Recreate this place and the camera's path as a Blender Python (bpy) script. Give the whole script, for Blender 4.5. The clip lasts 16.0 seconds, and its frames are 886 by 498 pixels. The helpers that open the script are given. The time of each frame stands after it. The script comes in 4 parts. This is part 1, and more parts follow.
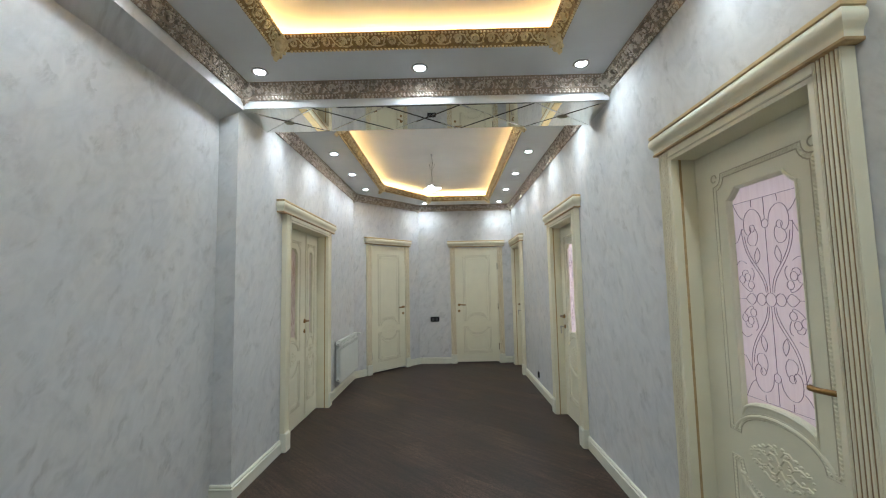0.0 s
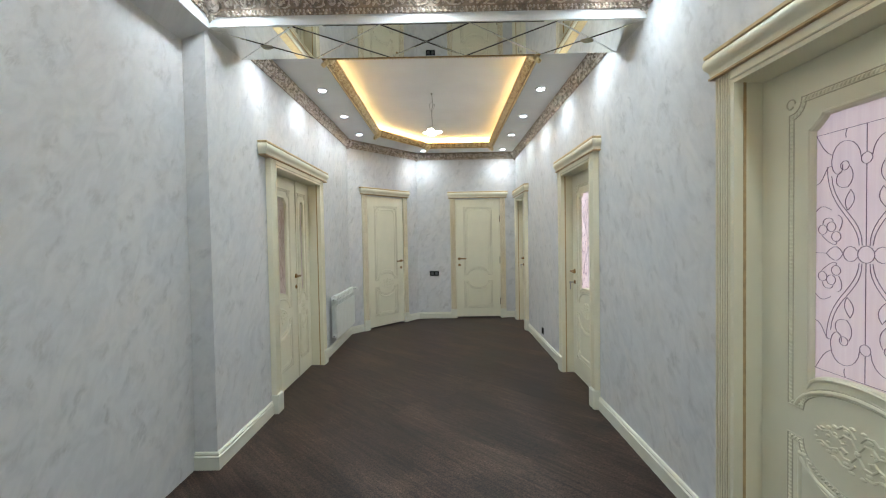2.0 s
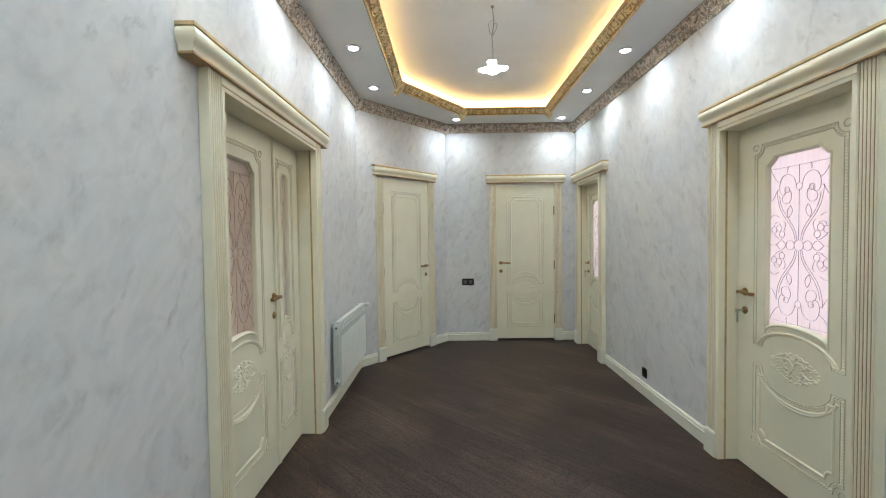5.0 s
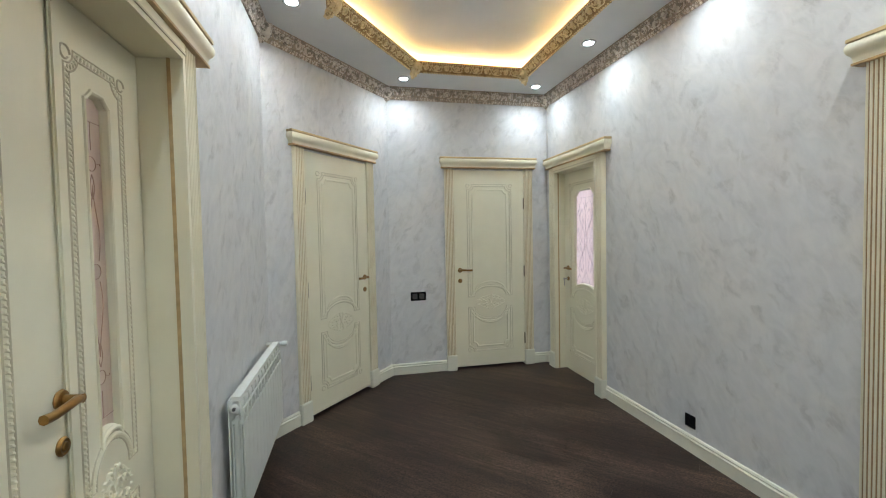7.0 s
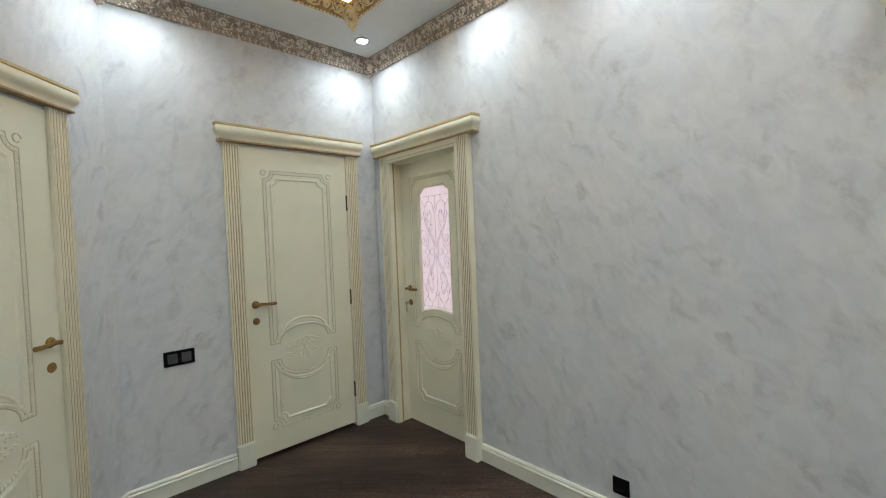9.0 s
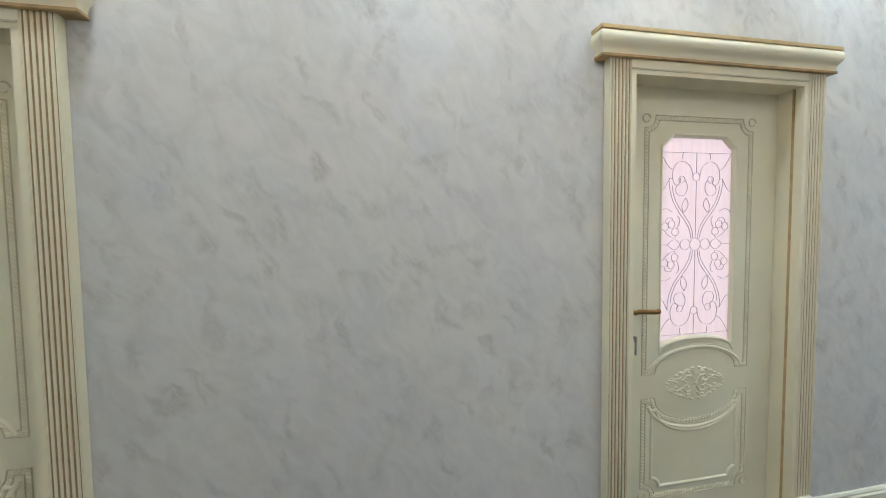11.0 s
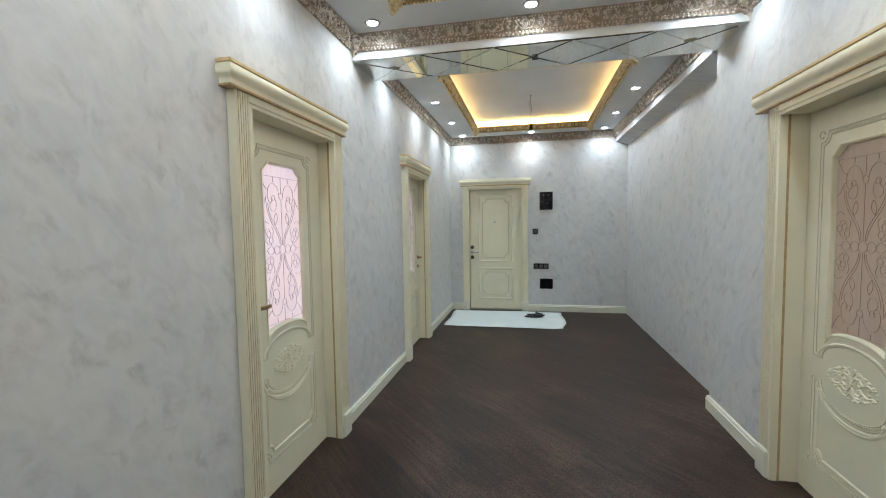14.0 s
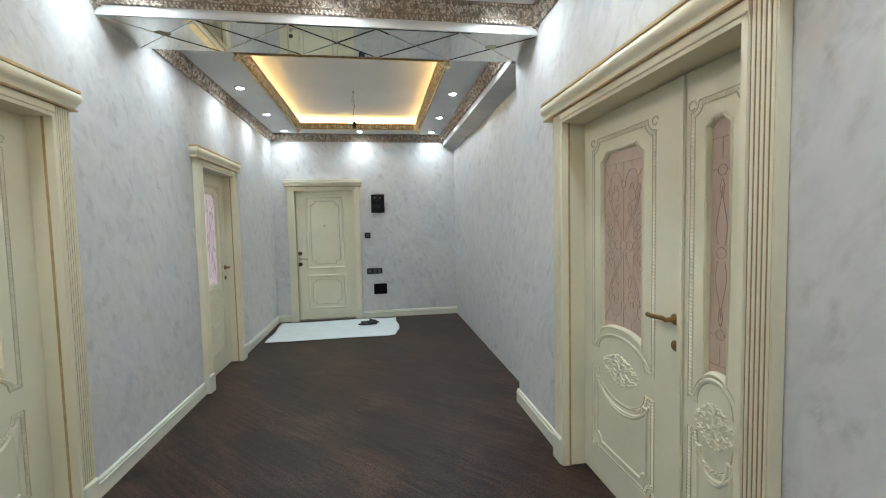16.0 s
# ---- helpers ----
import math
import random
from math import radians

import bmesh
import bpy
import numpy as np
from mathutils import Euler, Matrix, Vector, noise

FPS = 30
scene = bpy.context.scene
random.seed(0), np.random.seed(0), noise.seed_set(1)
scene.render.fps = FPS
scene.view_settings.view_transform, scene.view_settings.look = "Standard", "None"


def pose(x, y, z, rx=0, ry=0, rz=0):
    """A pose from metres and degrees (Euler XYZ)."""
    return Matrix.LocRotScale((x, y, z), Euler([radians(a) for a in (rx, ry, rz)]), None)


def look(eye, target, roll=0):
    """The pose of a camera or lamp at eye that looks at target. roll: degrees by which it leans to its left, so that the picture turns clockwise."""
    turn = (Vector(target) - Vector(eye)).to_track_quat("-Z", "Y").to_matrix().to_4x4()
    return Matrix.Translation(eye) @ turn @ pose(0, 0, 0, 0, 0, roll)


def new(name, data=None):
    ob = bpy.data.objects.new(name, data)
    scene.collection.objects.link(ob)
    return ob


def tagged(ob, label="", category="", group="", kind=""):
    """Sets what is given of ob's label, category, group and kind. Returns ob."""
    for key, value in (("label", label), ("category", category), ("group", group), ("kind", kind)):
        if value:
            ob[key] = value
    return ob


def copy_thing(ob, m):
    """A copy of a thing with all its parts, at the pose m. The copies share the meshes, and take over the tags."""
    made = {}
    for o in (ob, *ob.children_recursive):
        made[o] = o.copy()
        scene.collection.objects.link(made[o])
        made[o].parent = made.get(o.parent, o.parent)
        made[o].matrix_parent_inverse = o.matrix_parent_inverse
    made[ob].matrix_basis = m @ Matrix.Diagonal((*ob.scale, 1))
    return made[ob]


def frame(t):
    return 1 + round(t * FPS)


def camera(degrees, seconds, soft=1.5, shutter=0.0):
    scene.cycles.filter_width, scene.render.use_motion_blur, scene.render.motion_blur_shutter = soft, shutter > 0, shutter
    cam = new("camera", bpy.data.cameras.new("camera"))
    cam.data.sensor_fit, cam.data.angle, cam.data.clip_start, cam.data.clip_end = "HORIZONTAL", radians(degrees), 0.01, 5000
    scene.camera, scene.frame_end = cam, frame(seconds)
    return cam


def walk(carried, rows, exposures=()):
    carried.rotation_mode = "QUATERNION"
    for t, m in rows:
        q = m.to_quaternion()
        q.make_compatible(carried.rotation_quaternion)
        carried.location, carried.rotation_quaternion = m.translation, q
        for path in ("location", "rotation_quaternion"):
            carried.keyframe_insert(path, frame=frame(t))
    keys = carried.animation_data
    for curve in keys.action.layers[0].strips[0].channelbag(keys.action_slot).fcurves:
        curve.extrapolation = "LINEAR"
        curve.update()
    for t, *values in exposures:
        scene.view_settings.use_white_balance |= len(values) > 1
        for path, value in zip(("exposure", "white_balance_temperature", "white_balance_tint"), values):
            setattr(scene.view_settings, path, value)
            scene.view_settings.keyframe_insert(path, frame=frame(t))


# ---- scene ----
cam = camera(93.3, 16.0, soft=1.1)
METRES, EYE, TILT, LEAN, TURN = 8.0, 1.5, 0.0, 0.0, 1.1
PATH = [
    (0, (0.014, 0.273, 1.479), (-0.011, 2.266, 1.647), -1.1),
    (0.5, (0.012, 0.299, 1.451), (0.003, 2.299, 1.489), -1.1),
    (1, (0.002, 0.326, 1.458), (0.0, 2.326, 1.449), -1.1),
    (1.5, (0.005, 0.414, 1.448), (-0.007, 2.414, 1.415), -1.0),
    (2, (-0.04, 0.641, 1.469), (-0.055, 2.64, 1.416), -1.0),
    (2.5, (-0.111, 0.864, 1.471), (-0.139, 2.862, 1.409), -0.9),
    (3, (-0.207, 1.136, 1.473), (-0.251, 3.135, 1.409), -0.8),
    (3.5, (-0.263, 1.43, 1.459), (-0.314, 3.428, 1.399), -0.8),
    (4, (-0.327, 1.77, 1.479), (-0.384, 3.768, 1.414), -0.9),
    (4.2, (-0.357, 1.9, 1.464), (-0.419, 3.898, 1.405), -0.8),
    (6.3, (-0.823, 3.374, 1.465), (-0.611, 5.362, 1.393), -1.0),
    (6.5, (-0.851, 3.522, 1.471), (-0.582, 5.502, 1.398), -1.1),
    (7, (-0.934, 3.877, 1.479), (-0.511, 5.831, 1.408), -1.1),
    (7.5, (-0.956, 4.215, 1.476), (-0.344, 6.118, 1.407), -1.3),
    (8, (-0.912, 4.564, 1.478), (-0.06, 6.372, 1.403), -1.5),
    (8.2, (-0.884, 4.699, 1.483), (0.062, 6.46, 1.407), -1.6),
    (10.3, (-0.543, 6.003, 1.516), (1.422, 6.357, 1.399), -1.4),
    (10.4, (-0.508, 6.033, 1.52), (1.475, 6.263, 1.391), -1.1),
    (10.5, (-0.492, 6.079, 1.525), (1.501, 6.187, 1.393), -1.3),
    (11, (-0.353, 6.268, 1.492), (1.6, 5.85, 1.381), -0.7),
    (11.5, (-0.294, 6.452, 1.514), (1.55, 5.685, 1.39), -0.7),
    (12, (-0.257, 6.629, 1.514), (1.4, 5.516, 1.39), -0.6),
    (12.5, (-0.163, 6.724, 1.517), (1.248, 5.312, 1.394), -0.8),
    (13, (-0.111, 6.834, 1.533), (1.036, 5.2, 1.415), -0.9),
    (13.5, (-0.091, 6.928, 1.534), (0.681, 5.088, 1.409), -0.8),
    (14, (-0.124, 6.955, 1.533), (0.281, 5.0, 1.41), -0.9),
    (14.5, (-0.15, 6.956, 1.528), (-0.014, 4.964, 1.41), -1.1),
    (15, (-0.214, 6.902, 1.519), (-0.271, 4.906, 1.404), -1.2),
    (15.5, (-0.328, 6.788, 1.519), (-0.523, 4.801, 1.409), -1.3),
    (16, (-0.399, 6.642, 1.521), (-0.701, 4.668, 1.403), -1.3),
]
walk(cam, [(t, look(eye, target, roll)) for t, eye, target, roll in PATH], [(0.0, -0.18), (0.6, -0.03), (1.6, 0.06), (3.2, 0.12), (4.4, 0.12), (6.4, 0.02), (8.2, -0.02), (10.3, -0.05), (11.2, 0.06), (12.2, 0.0), (13.3, -0.08), (15.0, 0.0), (16.0, 0.0)])

# ---- world, sun and large lights ----
world = bpy.data.worlds.new("sky")
scene.world = world
world.use_nodes = True
wn = world.node_tree
sky = wn.nodes.new("ShaderNodeTexSky")
sky.sky_type, sky.sun_disc = "NISHITA", False
sky.sun_elevation, sky.sun_rotation = radians(38), radians(90)
wn.links.new(sky.outputs[0], wn.nodes["Background"].inputs[0])
wn.nodes["Background"].inputs[1].default_value = 0.1

SPOT_W = 30.5        # each downlight
COVE_STRENGTH = 21.0  # LED strips in the ceiling trays
WINDOW_W = 235.0     # daylight in the windows of the rooms behind
COOL = (0.765, 0.91, 1.0)
WARM = (1.0, 0.66, 0.26)


# ---- materials ----
class Mat:
    """A small builder for node materials."""

    def __init__(self, name, rough=0.5, metal=0.0):
        self.m = bpy.data.materials.new(name)
        self.m.use_nodes = True
        self.t = self.m.node_tree
        self.b = self.t.nodes["Principled BSDF"]
        self.b.inputs["Roughness"].default_value = rough
        self.b.inputs["Metallic"].default_value = metal

    def n(self, kind, **kw):
        nd = self.t.nodes.new("ShaderNode" + kind)
        for k, v in kw.items():
            nd.inputs[k].default_value = v
        return nd

    def l(self, a, b):
        self.t.links.new(a, b)

    def coord(self, scale=(1, 1, 1), rot=(0, 0, 0)):
        tc = self.n("TexCoord")
        mp = self.n("Mapping", Scale=scale, Rotation=[radians(a) for a in rot])
        self.l(tc.outputs["Object"], mp.inputs[0])
        return mp.outputs[0]

    def noise(self, vec, scale, detail=4, dist=0.0, rough=0.55):
        nd = self.n("TexNoise", Scale=scale, Detail=detail, Distortion=dist, Roughness=rough)
        self.l(vec, nd.inputs["Vector"])
        return nd.outputs[0]

    def ramp(self, fac, stops):
        nd = self.n("ValToRGB")
        e = nd.color_ramp.elements
        while len(e) < len(stops):
            e.new(0.5)
        for el, (p, c) in zip(e, stops):
            el.position = p
            el.color = (*c, 1) if len(c) == 3 else c
        self.l(fac, nd.inputs[0])
        return nd.outputs[0]

    def mix(self, fac, a, b, mode="MIX"):
        nd = self.n("Mix")
        nd.data_type, nd.blend_type = "RGBA", mode
        for sock, v in ((nd.inputs[0], fac), (nd.inputs[6], a), (nd.inputs[7], b)):
            if isinstance(v, (int, float)):
                sock.default_value = v
            elif isinstance(v, tuple):
                sock.default_value = (*v, 1)
            else:
                self.l(v, sock)
        return nd.outputs[2]

    def bump(self, h, strength, dist=0.01):
        nd = self.n("Bump", Strength=strength, Distance=dist)
        self.l(h, nd.inputs["Height"])
        self.l(nd.outputs[0], self.b.inputs["Normal"])

    def color(self, c):
        if isinstance(c, tuple):
            self.b.inputs["Base Color"].default_value = (*c, 1)
        else:
            self.l(c, self.b.inputs["Base Color"])

    def roughness(self, fac, lo, hi):
        nd = self.n("MapRange")
        nd.inputs[3].default_value, nd.inputs[4].default_value = lo, hi
        self.l(fac, nd.inputs[0])
        self.l(nd.outputs[0], self.b.inputs["Roughness"])


def mottled(name, c, rough=0.5, metal=0.0, var=0.12, scale=9.0, fine=90.0, bump=0.05):
    """Paint, plastic or metal with a cloudy tone and a fine grain."""
    m = Mat(name, rough, metal)
    v = m.coord()
    a, f = m.noise(v, scale), m.noise(v, fine, 2)
    dark = tuple(x * (1 - var) for x in c)
    light = tuple(min(1, x * (1 + var * 0.6)) for x in c)
    m.color(m.ramp(a, [(0.3, dark), (0.7, light)]))
    m.roughness(a, rough * 0.85, min(1, rough * 1.15))
    m.bump(f, bump, 0.003)
    return m.m


def wallpaper():
    m = Mat("plaster_wallpaper", 0.62)
    tc = m.n("TexCoord")
    sep = m.n("SeparateXYZ")
    m.l(tc.outputs["Object"], sep.inputs[0])
    add = m.n("Math")
    m.l(sep.outputs[0], add.inputs[0])
    m.l(sep.outputs[1], add.inputs[1])
    com = m.n("CombineXYZ")
    m.l(add.outputs[0], com.inputs[0])
    m.l(sep.outputs[2], com.inputs[1])

    def mapped(rot, sx, sy):
        r = m.n("Mapping", Rotation=(0, 0, radians(rot)))
        m.l(com.outputs[0], r.inputs[0])
        sc = m.n("Mapping", Scale=(sx, sy, 1))
        m.l(r.outputs[0], sc.inputs[0])
        return sc.outputs[0]

    def scaled(fac, k):
        nd = m.n("Math")
        nd.operation = "MULTIPLY"
        nd.inputs[1].default_value = k
        m.l(fac, nd.inputs[0])
        return nd.outputs[0]

    def times(p, q):
        nd = m.n("Math")
        nd.operation = "MULTIPLY"
        m.l(p, nd.inputs[0])
        m.l(q, nd.inputs[1])
        return nd.outputs[0]

    # brush dabs: cells of a bent grid, each with its own strength
    bend = m.n("TexNoise", Scale=4.5, Detail=3, Roughness=0.6)
    m.l(com.outputs[0], bend.inputs["Vector"])
    low = m.n("VectorMath")
    low.operation = "MULTIPLY_ADD"
    low.inputs[1].default_value = (0.30, 0.30, 0)
    m.l(bend.outputs["Color"], low.inputs[0])
    m.l(com.outputs[0], low.inputs[2])

    def dabs(rot, sx, sy, edge):
        r = m.n("Mapping", Rotation=(0, 0, radians(rot)))
        m.l(low.outputs[0], r.inputs[0])
        sc = m.n("Mapping", Scale=(sx, sy, 1))
        m.l(r.outputs[0], sc.inputs[0])
        vo = m.n("TexVoronoi", Scale=1.0, Randomness=1.0)
        m.l(sc.outputs[0], vo.inputs["Vector"])
        sp = m.n("SeparateXYZ")
        m.l(vo.outputs["Color"], sp.inputs[0])
        shape = m.ramp(vo.outputs["Distance"], [(edge * 0.35, (1, 1, 1)), (edge, (0, 0, 0))])
        some = m.ramp(sp.outputs[0], [(0.35, (0, 0, 0)), (1.0, (1, 1, 1))])
        return times(shape, some)

    broad = m.noise(mapped(-50, 1.5, 2.6), 1.0, 4, 1.5, 0.55)
    base = m.ramp(broad, [(0.30, (0.593, 0.587, 0.593)), (0.5, (0.623, 0.613, 0.606)), (0.70, (0.654, 0.630, 0.606))])
    soft = m.noise(mapped(-55, 4.5, 8.5), 1.0, 4, 2.0, 0.6)
    fine = m.noise(mapped(-52, 18.0, 46.0), 1.0, 3, 1.5, 0.6)
    grit = m.ramp(fine, [(0.35, (0.25, 0.25, 0.25)), (0.62, (1, 1, 1))])
    c = m.mix(scaled(m.ramp(soft, [(0.46, (0, 0, 0)), (0.68, (1, 1, 1))]), 0.22), base, (0.447, 0.438, 0.440))
    c = m.mix(scaled(m.ramp(soft, [(0.32, (1, 1, 1)), (0.48, (0, 0, 0))]), 0.35), c, (0.688, 0.673, 0.665))
    c = m.mix(scaled(times(dabs(-55, 5.5, 15.0, 0.50), grit), 0.52), c, (0.344, 0.332, 0.326))
    c = m.mix(scaled(times(dabs(18, 4.5, 12.0, 0.46), grit), 0.32), c, (0.37, 0.36, 0.36))
    c = m.mix(scaled(times(dabs(-118, 4.5, 12.0, 0.46), grit), 0.36), c, (0.378, 0.370, 0.381))
    c = m.mix(scaled(dabs(-35, 4.0, 11.0, 0.50), 0.35), c, (0.688, 0.673, 0.657))
    c = m.mix(scaled(times(dabs(-70, 7.0, 20.0, 0.46), grit), 0.42), c, (0.361, 0.336, 0.313))
    m.color(c)
    m.roughness(soft, 0.48, 0.75)
    m.bump(m.mix(0.5, fine, soft), 0.12, 0.004)
    m.b.inputs["Specular IOR Level"].default_value = 0.35
    return m.m


def floor_wood():
    m = Mat("dark_laminate", 0.45)
    info = m.n("ObjectInfo")
    tc = m.n("TexCoord")
    off = m.n("VectorMath")
    off.operation = "MULTIPLY_ADD"
    off.inputs[1].default_value = (1, 1, 1)
    com = m.n("CombineXYZ")
    mul = m.n("Math")
    mul.operation = "MULTIPLY"
    mul.inputs[1].default_value = 37.0
    m.l(info.outputs["Random"], mul.inputs[0])
    m.l(mul.outputs[0], com.inputs[2])
    m.l(tc.outputs["Object"], off.inputs[0])
    m.l(com.outputs[0], off.inputs[2])
    rot = m.n("Mapping", Rotation=(0, 0, radians(45)))
    m.l(off.outputs[0], rot.inputs[0])
    rot2 = m.n("Mapping", Rotation=(0, 0, radians(45)))
    m.l(tc.outputs["Object"], rot2.inputs[0])
    gr = m.n("Mapping", Scale=(2.2, 45.0, 1))
    m.l(rot.outputs[0], gr.inputs[0])
    cl = m.n("Mapping", Scale=(1.3, 2.4, 1))
    m.l(rot2.outputs[0], cl.inputs[0])
    grain = m.noise(gr.outputs[0], 1.0, 5, 0.4)
    cloud = m.noise(cl.outputs[0], 1.0, 4, 0.8)
    speck = m.noise(off.outputs[0], 95, 4, 0.0, 0.75)
    c = m.ramp(cloud, [(0.32, (0.026, 0.0154, 0.0118)), (0.5, (0.047, 0.0290, 0.0220)), (0.68, (0.080, 0.053, 0.039))])
    c = m.mix(0.75, c, m.ramp(grain, [(0.3, (0.4, 0.4, 0.4)), (0.7, (1.6, 1.5, 1.42))]), "MULTIPLY")
    c = m.mix(0.85, c, m.ramp(speck, [(0.38, (0.25, 0.25, 0.25)), (0.64, (2.0, 1.93, 1.88))]), "MULTIPLY")
    dust = m.n("TexVoronoi", Scale=7.0, Randomness=1.0)
    m.l(tc.outputs["Object"], dust.inputs["Vector"])
    c = m.mix(m.ramp(dust.outputs["Distance"], [(0.018, (0.5, 0.5, 0.5)), (0.034, (0, 0, 0))]), c, (0.20, 0.19, 0.18))
    tone = m.ramp(info.outputs["Random"], [(0.0, (0.70, 0.69, 0.71)), (1.0, (0.98, 0.95, 0.93))])
    c = m.mix(1.0, c, tone, "MULTIPLY")
    m.color(c)
    m.roughness(cloud, 0.34, 0.52)
    m.bump(m.mix(0.5, grain, speck), 0.16, 0.002)
    m.b.inputs["Specular IOR Level"].default_value = 0.23
    return m.m


def emitter(name, c, strength):
    m = Mat(name)
    m.color((0.8, 0.8, 0.8))
    m.b.inputs["Emission Color"].default_value = (*c, 1)
    m.b.inputs["Emission Strength"].default_value = strength
    return m.m


def pink_glass():
    """Frosted pink glass: light from behind comes through it diffused."""
    m = Mat("frosted_pink_glass", 0.25)
    v = m.coord((60, 60, 2.5))
    g = m.noise(v, 1.0, 4, 0.5)
    c = m.ramp(g, [(0.3, (0.74, 0.53, 0.40)), (0.7, (0.84, 0.65, 0.50))])
    m.color(c)
    m.b.inputs["Coat Weight"].default_value = 0.6
    m.b.inputs["Coat Roughness"].default_value = 0.12
    tr = m.n("BsdfTranslucent")
    tr.inputs[0].default_value = (0.90, 0.87, 0.97, 1)
    mx = m.n("MixShader")
    mx.inputs[0].default_value = 0.38
    m.l(m.b.outputs[0], mx.inputs[1])
    m.l(tr.outputs[0], mx.inputs[2])
    m.l(mx.outputs[0], m.t.nodes["Material Output"].inputs[0])
    return m.m


def relief_metal(name, c, dark, rough, metal):
    m = Mat(name, rough, metal)
    v = m.coord()
    a, f = m.noise(v, 30, 4), m.noise(v, 220, 2)
    m.color(m.ramp(a, [(0.35, dark), (0.6, c)]))
    m.roughness(a, rough * 0.7, rough * 1.3)
    m.bump(f, 0.2, 0.002)
    return m.m


M_WALL = wallpaper()
M_CEIL = mottled("ceiling_paint", (0.80, 0.80, 0.80), 0.8, var=0.05, scale=2.0, bump=0.03)
M_FLOOR = floor_wood()
M_CREAM = mottled("cream_lacquer", (0.77, 0.725, 0.555), 0.35, var=0.05, scale=3.0, fine=60)
M_CREAM2 = mottled("cream_trim", (0.79, 0.735, 0.56), 0.4, var=0.05, scale=4.0)
M_PATINA = mottled("gold_patina", (0.50, 0.335, 0.155), 0.45, var=0.25, scale=25)
M_PALE = mottled("pale_patina", (0.60, 0.44, 0.22), 0.45, var=0.15, scale=25)
M_BASE = mottled("baseboard_paint", (0.74, 0.72, 0.60), 0.4, var=0.04)
M_SILVER = relief_metal("silver_gilt", (0.41, 0.32, 0.24), (0.28, 0.215, 0.16), 0.42, 0.3)
M_SILVER_HI = relief_metal("silver_gilt_relief", (0.68, 0.59, 0.50), (0.52, 0.44, 0.36), 0.28, 0.4)
M_GOLD = relief_metal("gold_gilt", (0.43, 0.285, 0.125), (0.28, 0.175, 0.075), 0.42, 0.35)
M_GOLD_HI = relief_metal("gold_gilt_relief", (0.86, 0.72, 0.45), (0.68, 0.52, 0.28), 0.3, 0.35)
M_BRASS = mottled("aged_brass", (0.30, 0.17, 0.055), 0.32, 0.85, var=0.2, scale=40)
M_STEEL = mottled("brushed_steel", (0.45, 0.43, 0.40), 0.3, 0.9, var=0.15, scale=30)
M_DARKBRASS = mottled("dark_bronze", (0.12, 0.085, 0.05), 0.4, 0.8, var=0.2, scale=40)
M_BLACK = mottled("black_plastic", (0.006, 0.006, 0.007), 0.14, var=0.2, scale=20)
M_GREY = mottled("grey_plastic", (0.075, 0.072, 0.07), 0.35, var=0.15, scale=20)
M_BLACK.node_tree.nodes["Principled BSDF"].inputs["Specular IOR Level"].default_value = 0.22
M_WHITE = mottled("white_enamel", (0.85, 0.86, 0.85), 0.3, var=0.03)
M_ENAMEL = mottled("radiator_enamel", (0.74, 0.75, 0.70), 0.35, var=0.04)
M_SHEET = mottled("white_sheet", (0.70, 0.75, 0.74), 0.85, var=0.05, scale=5, bump=0.2)
M_LEAD = mottled("dark_leading", (0.25, 0.165, 0.185), 0.45, 0.3, var=0.2, scale=40)
M_LEADP = mottled("rose_leading", (0.47, 0.31, 0.26), 0.45, 0.0, var=0.2, scale=40)
M_GLASS = pink_glass()
M_RUBBER = mottled("black_rubber", (0.018, 0.017, 0.018), 0.6, var=0.2, scale=30)
M_WIRE = mottled("wire_sleeve", (0.25, 0.24, 0.23), 0.6, var=0.2, scale=50)
M_PLAIN = mottled("plain_room_paint", (0.75, 0.74, 0.72), 0.8, var=0.05, scale=2)
M_GROOVE = mottled("brown_groove", (0.36, 0.235, 0.115), 0.5, var=0.25, scale=25)
M_OCHRE = mottled("dull_ochre", (0.42, 0.38, 0.25), 0.6, var=0.3, scale=60)
M_SOFT = mottled("tan_groove", (0.52, 0.385, 0.215), 0.5, var=0.2, scale=25)
# darker cream: the shading of door mouldings put into the colour
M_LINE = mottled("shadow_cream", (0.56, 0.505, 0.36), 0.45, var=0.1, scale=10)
M_LED = emitter("led_disc", (0.72, 0.87, 1.0), 40.0)
M_BULB = emitter("lamp_glow", (0.95, 0.97, 1.0), 120.0)
M_COVE = emitter("warm_led_strip", WARM, COVE_STRENGTH)
mm = Mat("mirror_tile", 0.02, 1.0)
mm.color((0.80, 0.81, 0.77))
M_MIRROR = mm.m


# ---- mesh helpers ----
def part(name, bm, material, parent=None, label=""):
    me = bpy.data.meshes.new(name)
    if isinstance(bm, tuple):
        me.from_pydata(bm[0], [], bm[1])
    else:
        bmesh.ops.recalc_face_normals(bm, faces=bm.faces)
        bm.to_mesh(me)
        bm.free()
    me.materials.append(material)
    ob = new(name, me)
    ob.parent = parent
    if label:
        tagged(ob, label)
    return ob


def smooth(ob, angle=40):
    me = ob.data
    me.shade_smooth()
    me.set_sharp_from_angle(angle=radians(angle))
    return ob


def empty(name, m, label, category, group="", kind=""):
    ob = new(name)
    ob.empty_display_size = 0.1
    ob.matrix_world = m
    return tagged(ob, label, category, group, kind)


